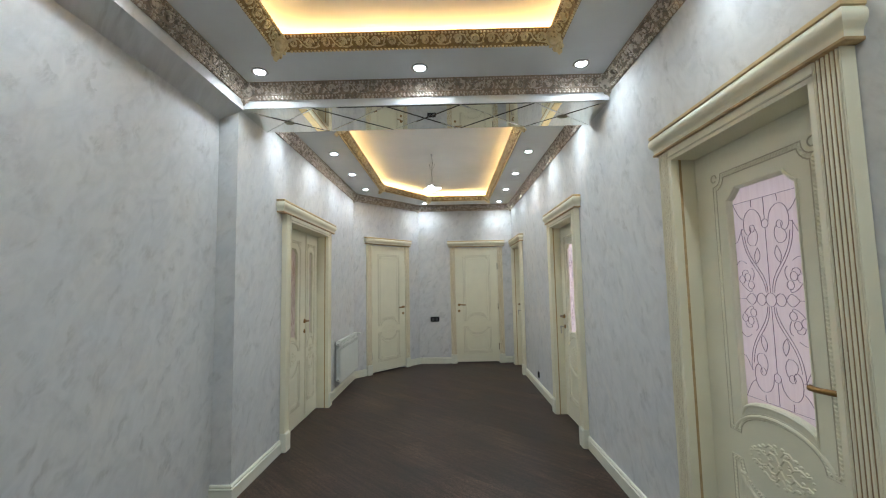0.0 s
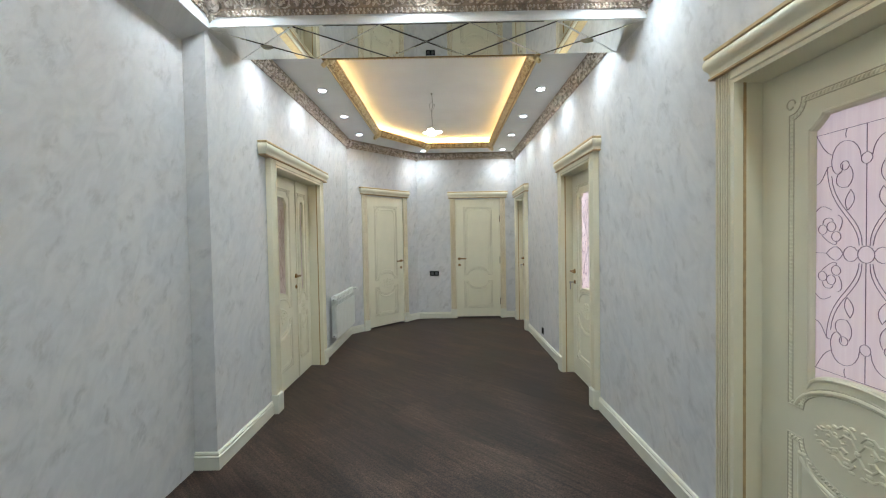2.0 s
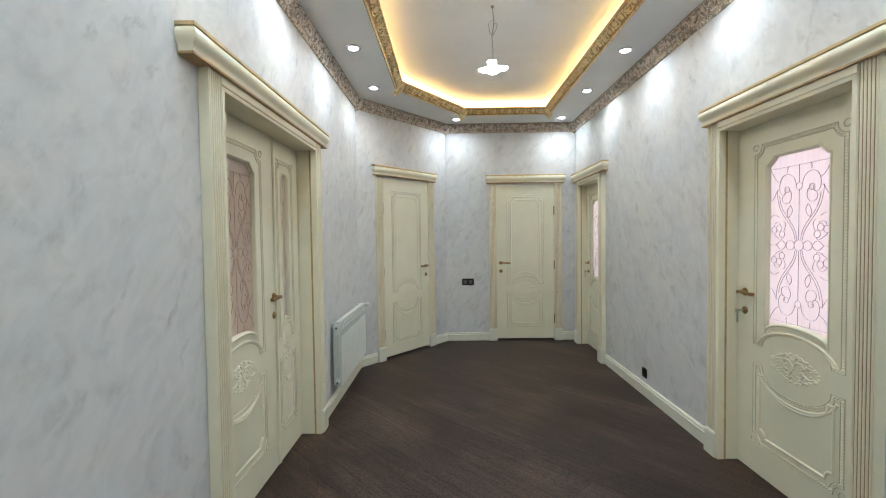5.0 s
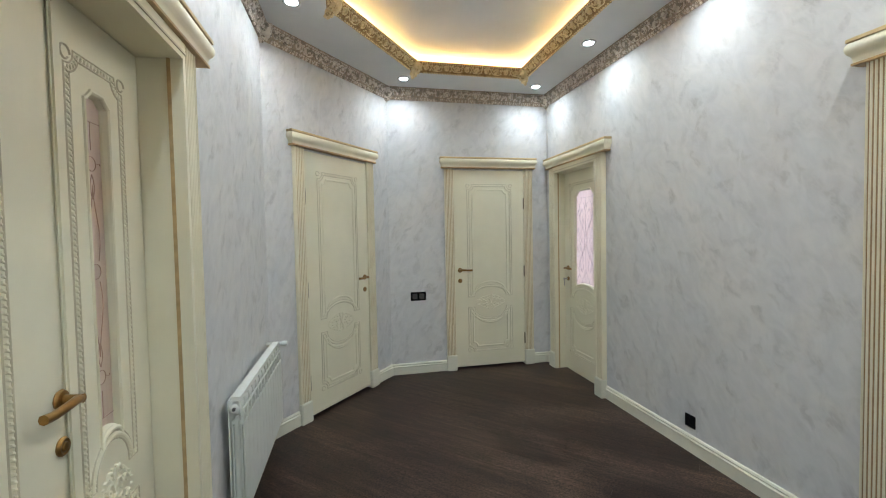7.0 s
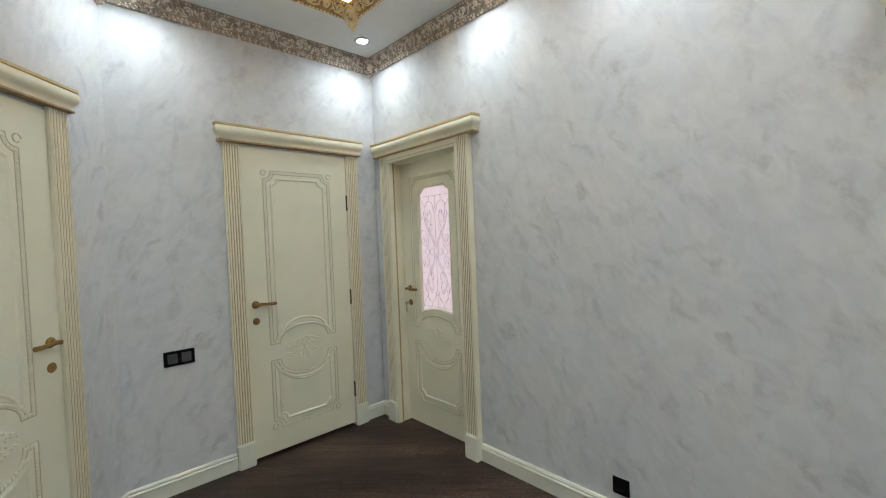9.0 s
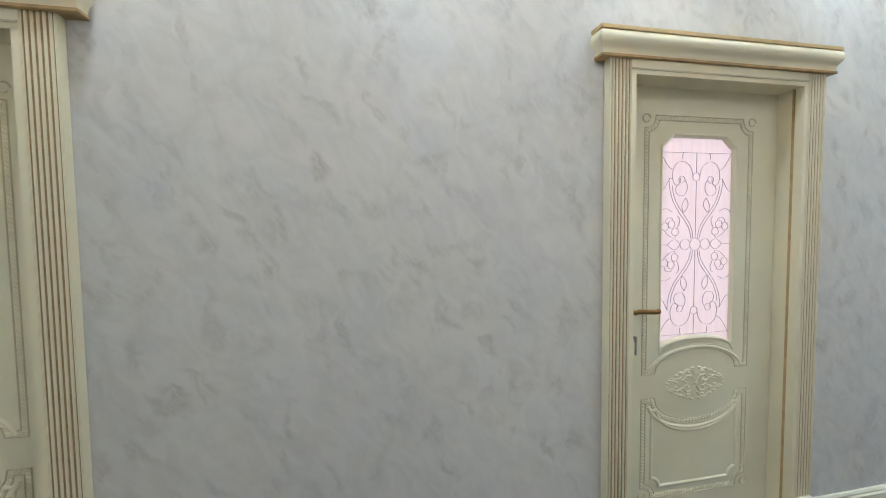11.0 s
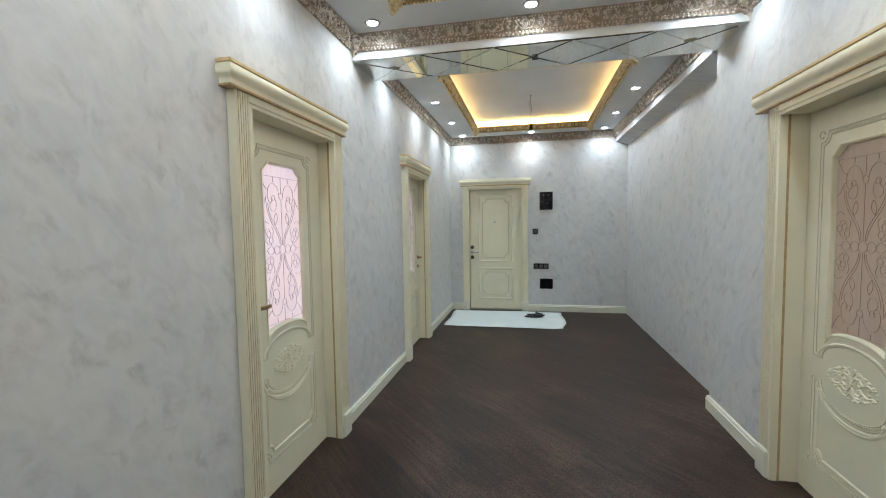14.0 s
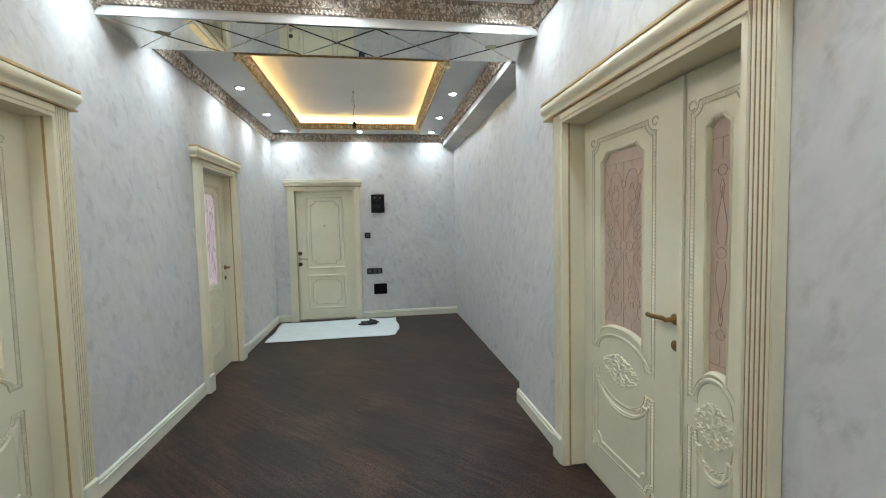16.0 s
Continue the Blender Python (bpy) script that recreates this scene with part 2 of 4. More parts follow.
def box(bm, x0, x1, y0, y1, z0, z1, bevel=0.0):
    vs = [bm.verts.new((x, y, z)) for x in (x0, x1) for y in (y0, y1) for z in (z0, z1)]
    fs = [bm.faces.new([vs[i] for i in q]) for q in ((0, 1, 3, 2), (4, 6, 7, 5), (0, 4, 5, 1), (2, 3, 7, 6), (0, 2, 6, 4), (1, 5, 7, 3))]
    if bevel:
        es = list({e for f in fs for e in f.edges})
        bmesh.ops.bevel(bm, geom=es, offset=bevel, segments=2, affect="EDGES")
    return bm


def boxes(*dims, bevel=0.0):
    bm = bmesh.new()
    for d in dims:
        box(bm, *d, bevel=bevel)
    return bm


def prism(bm, pts, y0, y1):
    """An outline in x and z, given depth along y."""
    a = [bm.verts.new((x, y0, z)) for x, z in pts]
    b = [bm.verts.new((x, y1, z)) for x, z in pts]
    bm.faces.new(a)
    bm.faces.new(b[::-1])
    n = len(pts)
    for i in range(n):
        bm.faces.new((a[i], a[(i + 1) % n], b[(i + 1) % n], b[i]))
    return bm


def slab(bm, pts, z0, z1):
    """An outline in x and y, given height along z."""
    a = [bm.verts.new((x, y, z0)) for x, y in pts]
    b = [bm.verts.new((x, y, z1)) for x, y in pts]
    bm.faces.new(a)
    bm.faces.new(b[::-1])
    n = len(pts)
    for i in range(n):
        bm.faces.new((a[i], a[(i + 1) % n], b[(i + 1) % n], b[i]))
    return bm


def miters(pts, closed):
    """For each point of a flat path the sideways step that keeps mitred corners true."""
    out, n = [], len(pts)
    for i in range(n):
        p = Vector(pts[i])
        a = p - Vector(pts[i - 1]) if closed or i else None
        b = Vector(pts[(i + 1) % n]) - p if closed or i < n - 1 else None
        a, b = (a if a is not None else b).normalized(), (b if b is not None else a).normalized()
        na, nb = Vector((-a.y, a.x)), Vector((-b.y, b.x))
        s = na + nb
        s = na if s.length < 0.2 else s.normalized()
        out.append(s / max(0.45, s.dot(na)))
    return out


def sweep(bm, pts, profile, y0=0.0, closed=False):
    """A bead along a path in x and z. profile: (sideways, proud) pairs; proud goes towards -y."""
    ms = miters(pts, closed)
    rows = []
    for p, m in zip(pts, ms):
        rows.append([bm.verts.new((p[0] + m.x * o, y0 - h, p[1] + m.y * o)) for o, h in profile])
    n = len(rows)
    for i in range(n if closed else n - 1):
        r, q = rows[i], rows[(i + 1) % n]
        for k in range(len(profile) - 1):
            bm.faces.new((r[k], q[k], q[k + 1], r[k + 1]))
    if not closed:
        for r in (rows[0], rows[-1]):
            if len(r) > 2:
                bm.faces.new(r)
    return bm


def lathe(bm, profile, seg=16, axis="z", at=(0, 0, 0), squash=1.0):
    """A turned shape. profile: (radius, height) pairs; axis z, or y for height towards -y."""
    rows = []
    for r, h in profile:
        row = []
        for k in range(seg):
            a = 2 * math.pi * k / seg
            c, s = r * math.cos(a), r * math.sin(a) * squash
            co = (c, s, h) if axis == "z" else (c, -h, s)
            row.append(bm.verts.new(Vector(at) + Vector(co)))
        rows.append(row)
    for r, q in zip(rows, rows[1:]):
        for k in range(seg):
            bm.faces.new((r[k], r[(k + 1) % seg], q[(k + 1) % seg], q[k]))
    bm.faces.new(rows[0])
    bm.faces.new(rows[-1])
    return bm


def tube(bm, pts, r, seg=6):
    """A round bar along points in space."""
    rows = []
    pts = [Vector(p) for p in pts]
    for i, p in enumerate(pts):
        d = (pts[min(i + 1, len(pts) - 1)] - pts[max(i - 1, 0)]).normalized()
        u = d.orthogonal().normalized() if abs(d.z) > 0.9 else d.cross(Vector((0, 0, 1))).normalized()
        v = d.cross(u)
        rr = r[i] if isinstance(r, (list, tuple)) else r
        rows.append([bm.verts.new(p + (u * math.cos(a) + v * math.sin(a)) * rr) for a in (2 * math.pi * k / seg for k in range(seg))])
    for a, b in zip(rows, rows[1:]):
        for k in range(seg):
            bm.faces.new((a[k], a[(k + 1) % seg], b[(k + 1) % seg], b[k]))
    bm.faces.new(rows[0])
    bm.faces.new(rows[-1])
    return bm


def arc(cx, cz, rx, rz, a0, a1, n):
    return [(cx + rx * math.cos(radians(a0 + (a1 - a0) * i / n)), cz + rz * math.sin(radians(a0 + (a1 - a0) * i / n))) for i in range(n + 1)]


def spiral(cx, cz, r0, r1, a0, turns, n=18):
    return [(cx + (r0 + (r1 - r0) * i / n) * math.cos(a0 + turns * 2 * math.pi * i / n), cz + (r0 + (r1 - r0) * i / n) * math.sin(a0 + turns * 2 * math.pi * i / n)) for i in range(n + 1)]


# ---- plan ----
XR, XL, XA = 1.238, -1.54, -1.685       # east wall, west wall, alcove wall
YS, YN = -0.345, 8.27                    # entrance wall, far wall
PA, PB = (XL, 7.09), (-0.555, YN)        # ends of the slanting wall
YP = 3.30                                # the pier's edge
BEAM0, BEAM1, BEAMZ = 3.30, 3.78, 2.815  # ceiling beam with mirror tiles
CEIL, TRAY = 3.0, 3.17
HEAD = 2.11                              # height of the door openings
AL = math.hypot(PB[0] - PA[0], PB[1] - PA[1])
AU = ((PB[0] - PA[0]) / AL, (PB[1] - PA[1]) / AL)
A_TURN = math.degrees(math.atan2(AU[1], AU[0]))
A_S = 0.752
# name: pose at the middle of the opening, width of the opening
DOORS = {
    "R1": (pose(XR, 2.018, 0, 0, 0, -90), 0.88),
    "R2": (pose(XR, 4.685, 0, 0, 0, -90), 0.905),
    "R3": (pose(XR, 7.64, 0, 0, 0, -90), 0.785),
    "L": (pose(XL, 4.883, 0, 0, 0, 90), 1.287),
    "A": (pose(PA[0] + AU[0] * A_S, PA[1] + AU[1] * A_S, 0, 0, 0, A_TURN), 0.79),
    "B": (pose(0.54, YN, 0), 0.80),
    "E": (pose(0.457, YS, 0, 0, 0, 180), 0.94),
}


def wall(name, p0, p1, thick, openings=(), z1=3.22, material=None, label="", lead=0.0, tail=0.0):
    """A wall whose face runs from p0 to p1 with its thickness to the left of that way. openings: (from, to, height)."""
    d = Vector((p1[0] - p0[0], p1[1] - p0[1]))
    length = d.length
    u = d / length
    v = Vector((-u.y, u.x))
    bm = bmesh.new()

    def block(s0, s1, z0, zt):
        c = [(p0[0] + u.x * s + v.x * w, p0[1] + u.y * s + v.y * w) for s, w in ((s0, 0), (s1, 0), (s1, thick), (s0, thick))]
        slab(bm, c, z0, zt)

    at = -lead
    for s0, s1, h in sorted(openings):
        block(at, s0, 0, z1)
        block(s0, s1, h, z1)
        at = s1
    block(at, length + tail, 0, z1)
    return tagged(part(name, bm, material or M_WALL), label or "pale lilac-grey wall with brushed plaster-look wallpaper", "wall", kind="structure")


def gap(y_mid, w, start, sign):
    a, b = sorted(((y_mid - w / 2 - start) * sign, (y_mid + w / 2 - start) * sign))
    return (a, b, HEAD)


wall("wall_east", (XR, 9.6), (XR, -1.6), 0.18, [gap(DOORS[k][0].translation.y, DOORS[k][1], 9.6, -1) for k in ("R1", "R2", "R3")])
wall("wall_west", (XL, YP), (XL, PA[1]), 0.18, [gap(4.883, 1.287, YP, 1)], tail=0.1)
wall("wall_alcove", (XA, YS), (XA, YP), 0.06, lead=0.2, label="pale grey wallpapered wall of a shallow alcove, no baseboard")
wall("wall_slanting", PA, PB, 0.16, [(A_S - 0.395, A_S + 0.395, HEAD)])
wall("wall_north", (PB[0], YN), (XR, YN), 0.16, [gap(0.54, 0.80, PB[0], 1)], lead=0.2)
wall("wall_south", (XR, YS), (XA, YS), 0.16, [gap(0.457, 0.94, XR, -1)], tail=0.1)

# plain outer shell that closes the place, with daylight windows to the rooms behind the glazed doors
SX0, SX1, SY0, SY1 = -3.0, 4.2, -1.6, 9.6
wall("wall_outer_west", (SX0, SY0), (SX0, SY1), 0.15, material=M_PLAIN, label="plain painted wall of an unseen room")
wall("wall_outer_north", (SX0, SY1), (SX1, SY1), 0.15, material=M_PLAIN, label="plain painted wall of an unseen room")
wall("wall_outer_south", (SX1, SY0), (SX0, SY0), 0.15, material=M_PLAIN, label="plain painted wall of an unseen room")
bm = bmesh.new()
WINDOWS = (1.9, 4.7, 7.6)
edge = SY0
for wy in WINDOWS:
    box(bm, SX1, SX1 + 0.15, edge, wy - 0.8, 0, 3.22)
    box(bm, SX1, SX1 + 0.15, wy - 0.8, wy + 0.8, 0, 0.7)
    box(bm, SX1, SX1 + 0.15, wy - 0.8, wy + 0.8, 2.4, 3.22)
    edge = wy + 0.8
box(bm, SX1, SX1 + 0.15, edge, SY1, 0, 3.22)
tagged(part("wall_outer_east", bm, M_PLAIN), "plain painted outer wall with three window openings", "wall", kind="structure")
for wy in (3.36, 6.17):
    tagged(part("wall_partition", boxes((XR + 0.18, SX1, wy - 0.06, wy + 0.06, 0, TRAY)), M_PLAIN), "plain painted wall between unseen rooms", "wall", kind="structure")
for wy, share, tint in zip(WINDOWS, (0.65, 1.0, 1.0), ((0.86, 0.92, 1.0), (0.95, 0.97, 1.0), (0.95, 0.97, 1.0))):
    lamp = bpy.data.lights.new("window_daylight", "AREA")
    lamp.shape, lamp.size, lamp.size_y, lamp.energy, lamp.color = "RECTANGLE", 1.6, 1.7, WINDOW_W * share, tint
    new("window_daylight", lamp).matrix_world = look((SX1 + 0.05, wy, 1.55), (0, wy, 1.55))

# ceiling: lower sheet with two openings, the trays above, the beam and the alcove's boxed soffit
ROOM1 = [(-1.505, YS), (XR, YS), (XR, BEAM0), (-1.505, BEAM0)]
TRAY1 = [(-1.07, 0.09), (0.75, 0.09), (0.75, 2.83), (-1.07, 2.83)]
ROOM2 = [(XL, BEAM1), (XR, BEAM1), (XR, YN), PB, PA]
TRAY2 = [(-1.05, 4.19), (0.77, 4.19), (0.77, 7.77), (-0.345, 7.77), (-1.05, 6.80)]


def grow(poly, d):
    """A ring moved sideways: positive d goes inwards for rings that run counter-clockwise."""
    return [(p[0] + m.x * d, p[1] + m.y * d) for p, m in zip(poly, miters(poly, True))]


bm = bmesh.new()
for room, tray in ((ROOM1, TRAY1), (ROOM2, TRAY2)):
    n = len(room)
    for i in range(n):
        k = (i + 1) % n
        slab(bm, [room[i], room[k], tray[k], tray[i]], CEIL, CEIL + 0.03)
box(bm, SX0, SX1, SY0, SY1, TRAY, TRAY + 0.12)
tagged(part("ceiling", bm, M_CEIL), "pale grey painted ceiling with two recessed trays", "ceiling", kind="structure")
bm = boxes((XL, XR, BEAM0, BEAM1, BEAMZ + 0.008, TRAY))
beam = tagged(part("ceiling_beam", bm, M_CEIL), "white ceiling beam faced with mirror tiles underneath", "beam", kind="structure")
bm = bmesh.new()
prism(bm, [(-1.505, TRAY), (-1.505, 2.81), (XA, 2.745), (XA, TRAY)], YS, BEAM0)
tagged(part("boxed_soffit", bm, M_WALL), "boxed plaster soffit along the alcove wall", "soffit", kind="structure")

# mirror tiles: diamonds and half diamonds with bevelled edges
cells = 5
cw = (XR - XL) / cells
# neighbouring halves join to whole diamonds across the cell edges
shapes = []
for i in range(cells):
    x0, x1 = XL + i * cw, XL + (i + 1) * cw
    ym = (BEAM0 + BEAM1) / 2
    shapes.append([(x0, BEAM0), (x1, BEAM0), ((x0 + x1) / 2, ym)])
    shapes.append([(x1, BEAM1), (x0, BEAM1), ((x0 + x1) / 2, ym)])
for i in range(cells + 1):
    x, ym = XL + i * cw, (BEAM0 + BEAM1) / 2
    q = [(x, BEAM0), (x + cw / 2, ym), (x, BEAM1), (x - cw / 2, ym)]
    q = [(min(max(a, XL), XR), b) for a, b in q]
    if i == 0:
        q = q[:3]
    if i == cells:
        q = [q[0], q[2], q[3]]
    shapes.append(q)
for q in shapes:
    cx, cy = sum(p[0] for p in q) / len(q), sum(p[1] for p in q) / len(q)
    area = sum(q[i - 1][0] * q[i][1] - q[i][0] * q[i - 1][1] for i in range(len(q)))
    if area < 0:
        q = q[::-1]
    o, inner = grow(q, 0.0018), grow(q, 0.010)
    bm = bmesh.new()
    a = [bm.verts.new((x, y, BEAMZ + 0.007)) for x, y in o]
    b = [bm.verts.new((x, y, BEAMZ + 0.003)) for x, y in o]
    c = [bm.verts.new((x, y, BEAMZ)) for x, y in inner]
    bm.faces.new(a)
    bm.faces.new(c)
    for i in range(len(q)):
        k = (i + 1) % len(q)
        bm.faces.new((a[i], a[k], b[k], b[i]))
        bm.faces.new((b[i], b[k], c[k], c[i]))
    part("mirror_tile", bm, M_MIRROR, beam)


# small dull ochre patches on the mirror tiles at the outer crossings
rng = random.Random(3)
for cx in (-1.262, 0.960):
    rim = []
    for k in range(11):
        an = 2 * math.pi * k / 11
        r = 0.028 + 0.014 * rng.random()
        rim.append((cx + 1.25 * r * math.cos(an), 3.575 + r * math.sin(an)))
    part("ochre_patch", slab(bmesh.new(), rim, BEAMZ - 0.0012, BEAMZ - 0.0002), M_OCHRE, beam, "small dull ochre patch on the mirror tiles")


# ---- cornices with relief ----
def scroll_unit(length, height):
    """Two running scrolls with leaves, as vertices (along, across, proud) and faces."""
    bm = bmesh.new()
    prof = [(-0.0075, 0), (-0.004, 0.011), (0.004, 0.011), (0.0075, 0)]
    fine = [(-0.005, 0), (-0.0025, 0.008), (0.0025, 0.008), (0.005, 0)]
    h = height
    sweep(bm, spiral(length * 0.25, h * 0.50, h * 0.42, h * 0.12, math.pi * 1.1, -1.3, 13), prof)
    sweep(bm, spiral(length * 0.75, h * 0.50, h * 0.42, h * 0.12, math.pi * 0.1, 1.3, 13), prof)
    sweep(bm, [(length * 0.02, h * 0.15), (length * 0.13, h * 0.06), (length * 0.36, h * 0.12), (length * 0.48, h * 0.45), (length * 0.56, h * 0.86), (length * 0.72, h * 0.96)], fine)
    sweep(bm, [(length * 0.48, h * 0.45), (length * 0.52, h * 0.20), (length * 0.58, h * 0.10)], fine)
    sweep(bm, [(length * 0.94, h * 0.75), (length * 0.98, h * 0.50), (length * 1.02, h * 0.15)], fine)
    for cx, cz, r in ((0.25, 0.5, 0.15), (0.75, 0.5, 0.15), (0.46, 0.84, 0.16), (0.40, 0.62, 0.10), (0.54, 0.30, 0.12), (0.04, 0.72, 0.16), (0.98, 0.26, 0.13), (0.96, 0.88, 0.12)):
        lathe(bm, [(h * r, 0), (h * r * 0.7, 0.009), (h * r * 0.15, 0.012)], 6, "y", (cx * length, 0, cz * h))
    bm.verts.index_update()
    vs = [(v.co.x, v.co.z, -v.co.y) for v in bm.verts]
    fs = [[v.index for v in f.verts] for f in bm.faces]
    bm.free()
    return vs, fs


def pearl_unit(r, seg=6):
    bm = bmesh.new()
    lathe(bm, [(r, 0), (r * 0.8, r * 0.6), (r * 0.3, r * 0.95)], seg, "y")
    bm.verts.index_update()
    out = [(v.co.x, v.co.z, -v.co.y) for v in bm.verts], [[v.index for v in f.verts] for f in bm.faces]
    bm.free()
    return out


def cornice(name, ring, z, profile, face, rows, step, mats, label, medal):
    """A moulding along a closed ring. profile: (inwards, up) pairs; face: the two profile points between which the scrolls lie;
    rows: (inwards, up, radius, pitch) of bead rows."""
    m_base, m_hi = mats
    top = empty(name, Matrix(), label, "cornice", kind="structure")
    n = len(ring)
    ms = miters(ring, True)
    bm = bmesh.new()
    loops = [[bm.verts.new((p[0] + m.x * o, p[1] + m.y * o, z + h)) for o, h in profile] for p, m in zip(ring, ms)]
    for i in range(n):
        r, q = loops[i], loops[(i + 1) % n]
        for k in range(len(profile)):
            bm.faces.new((r[k], q[k], q[(k + 1) % len(profile)], r[(k + 1) % len(profile)]))
    part("moulding", bm, m_base, top)
    (o0, h0), (o1, h1) = face
    width = math.hypot(o1 - o0, h1 - h0)
    for i in range(n):
        vs, fs, bv, bf = [], [], [], []
        a, b = Vector(ring[i]), Vector(ring[(i + 1) % n])
        u = (b - a).normalized()
        v = Vector((-u.y, u.x))
        s0, s1 = ms[i].dot(u) * o0 + 0.06, (b - a).length + ms[(i + 1) % n].dot(u) * o0 - 0.06
        cnt = max(1, round((s1 - s0) / step))
        st = (s1 - s0) / cnt
        uv, uf = scroll_unit(st, width)
        across = Vector((v.x * (o1 - o0), v.y * (o1 - o0), h1 - h0)) / width
        along = Vector((u.x, u.y, 0))
        nor = along.cross(across)
        if nor.z > 0:
            nor = -nor
        org = Vector((a.x + v.x * o0, a.y + v.y * o0, z + h0))
        for c in range(cnt):
            base = len(vs)
            vs += [org + along * (s0 + c * st + x) + across * y + nor * p for x, y, p in uv]
            fs += [[base + q for q in f] for f in uf]
        for ro, rh, rr, pitch in rows:
            pv, pf = pearl_unit(rr)
            c2 = int((s1 - s0) / pitch)
            o = Vector((a.x + v.x * ro, a.y + v.y * ro, z + rh))
            for c in range(c2):
                base = len(bv)
                bv += [o + along * (s0 + (c + 0.5) * pitch + x) + across * y + nor * p for x, y, p in pv]
                bf += [[base + q for q in f] for f in pf]
        smooth(part("scroll_relief", (vs, fs), m_hi, top))
        smooth(part("bead_row", (bv, bf), m_hi, top))
        # corner medallion
        p, m = Vector(ring[i]), ms[i]
        om, hm = (o0 + o1) / 2, (h0 + h1) / 2
        d = m.normalized()
        at = Vector((p.x + m.x * om + d.x * 0.012, p.y + m.y * om + d.y * 0.012, z + hm - 0.012))
        tilt = Vector((d.x * 0.75, d.y * 0.75, -0.66))
        bm = bmesh.new()
        lathe(bm, [(medal, -0.03), (medal, 0.012), (medal * 0.86, 0.022), (medal * 0.72, 0.012), (medal * 0.6, 0.024), (medal * 0.3, 0.034), (0.004, 0.036)], 14, "y", squash=1.15)
        for k in range(8):
            an = 2 * math.pi * k / 8
            lathe(bm, [(0.012, 0.0), (0.009, 0.018), (0.002, 0.022)], 6, "y", (math.cos(an) * medal * 1.02, 0, math.sin(an) * medal * 1.15))
        for k, (dx, dz, r) in enumerate(((0, -1.45, 0.02), (-0.4, -1.3, 0.014), (0.4, -1.3, 0.014), (0, -1.85, 0.012))):
            lathe(bm, [(r, -0.02), (r * 0.9, 0.01), (r * 0.3, 0.018)], 7, "y", (dx * medal, 0, dz * medal), squash=1.5)
        side = Vector((0, 0, 1)).cross(tilt).normalized()
        up = tilt.cross(side)
        rot = Matrix((side, -tilt, up)).transposed().to_4x4()
        bm.transform(Matrix.Translation(at) @ rot)
        smooth(part("corner_medallion", bm, m_hi, top))
    return top


CROWN = [(0, -0.118), (0.010, -0.118), (0.016, -0.110), (0.016, -0.094), (0.022, -0.088), (0.028, -0.055), (0.040, -0.026), (0.050, -0.018), (0.056, -0.010), (0.058, 0.0), (0, 0.0)]
CROWN_ROWS = [(0.018, -0.098, 0.0085, 0.0235), (0.012, -0.114, 0.011, 0.034), (0.052, -0.014, 0.008, 0.022)]
LIP = [(-0.010, 0.0), (-0.010, -0.010), (0.0, -0.018), (0.012, -0.012), (0.018, -0.003), (0.040, 0.013), (0.060, 0.036), (0.068, 0.044), (0.075, 0.054), (0.071, 0.062), (0.055, 0.055), (0.0, 0.016)]
LIP_ROWS = [(0.004, -0.016, 0.0095, 0.025), (0.070, 0.045, 0.008, 0.022)]
SILVER = (M_SILVER, M_SILVER_HI)
GOLD = (M_GOLD, M_GOLD_HI)
cornice("trim_cornice_entrance", ROOM1, CEIL, CROWN, ((0.023, -0.088), (0.047, -0.020)), CROWN_ROWS, 0.215, SILVER, "silver-gilt cornice with scroll relief and corner medallions", 0.052)
cornice("trim_cornice_hall", ROOM2, CEIL, CROWN, ((0.023, -0.088), (0.047, -0.020)), CROWN_ROWS, 0.215, SILVER, "silver-gilt cornice with scroll relief and corner medallions", 0.052)
cornice("trim_tray_entrance", TRAY1, CEIL, LIP, ((0.016, -0.004), (0.064, 0.040)), LIP_ROWS, 0.215, GOLD, "gold-gilt tray moulding with scroll relief, lit from behind", 0.050)
cornice("trim_tray_hall", TRAY2, CEIL, LIP, ((0.016, -0.004), (0.064, 0.040)), LIP_ROWS, 0.215, GOLD, "gold-gilt tray moulding with scroll relief, lit from behind", 0.050)

# warm LED strips that lie behind the tray mouldings
for tray in (TRAY1, TRAY2):
    ring = grow(tray, -0.03)
    wallring = grow(tray, -0.14)
    bm = bmesh.new()
    n = len(tray)
    for i in range(n):
        k = (i + 1) % n
        slab(bm, [wallring[i], wallring[k], grow(wallring, -0.02)[k], grow(wallring, -0.02)[i]], CEIL + 0.03, TRAY)
    tagged(part("ceiling_tray_side", bm, M_CEIL), "upright sides of the recessed ceiling tray", "ceiling", kind="structure")
    strip = empty("led_strip", Matrix(), "warm white LED strip hidden behind the tray moulding", "led strip", "tray lighting")
    for i in range(n):
        k = (i + 1) % n
        o, q = grow(tray, -0.095), grow(tray, -0.118)
        bm = bmesh.new()
        slab(bm, [o[i], o[k], q[k], q[i]], TRAY - 0.060, TRAY - 0.055)
        part("strip", bm, M_COVE, strip)

# ---- downlights ----
SPOTS = [(-1.276, 4.95), (-1.276, 5.86), (-1.276, 6.77), (0.97, 5.03), (0.97, 6.0), (0.97, 6.97), (-0.405, 7.98), (0.975, 7.98), (0.99, 3.98), (-0.14, 3.98), (-1.272, 3.98),
         (-1.29, 3.09), (-0.16, 3.09), (0.97, 3.09), (-1.277, 1.88), (-1.277, 0.82), (-1.285, -0.11), (0.987, 1.90), (0.987, 0.84), (0.970, -0.11), (-0.157, -0.11)]


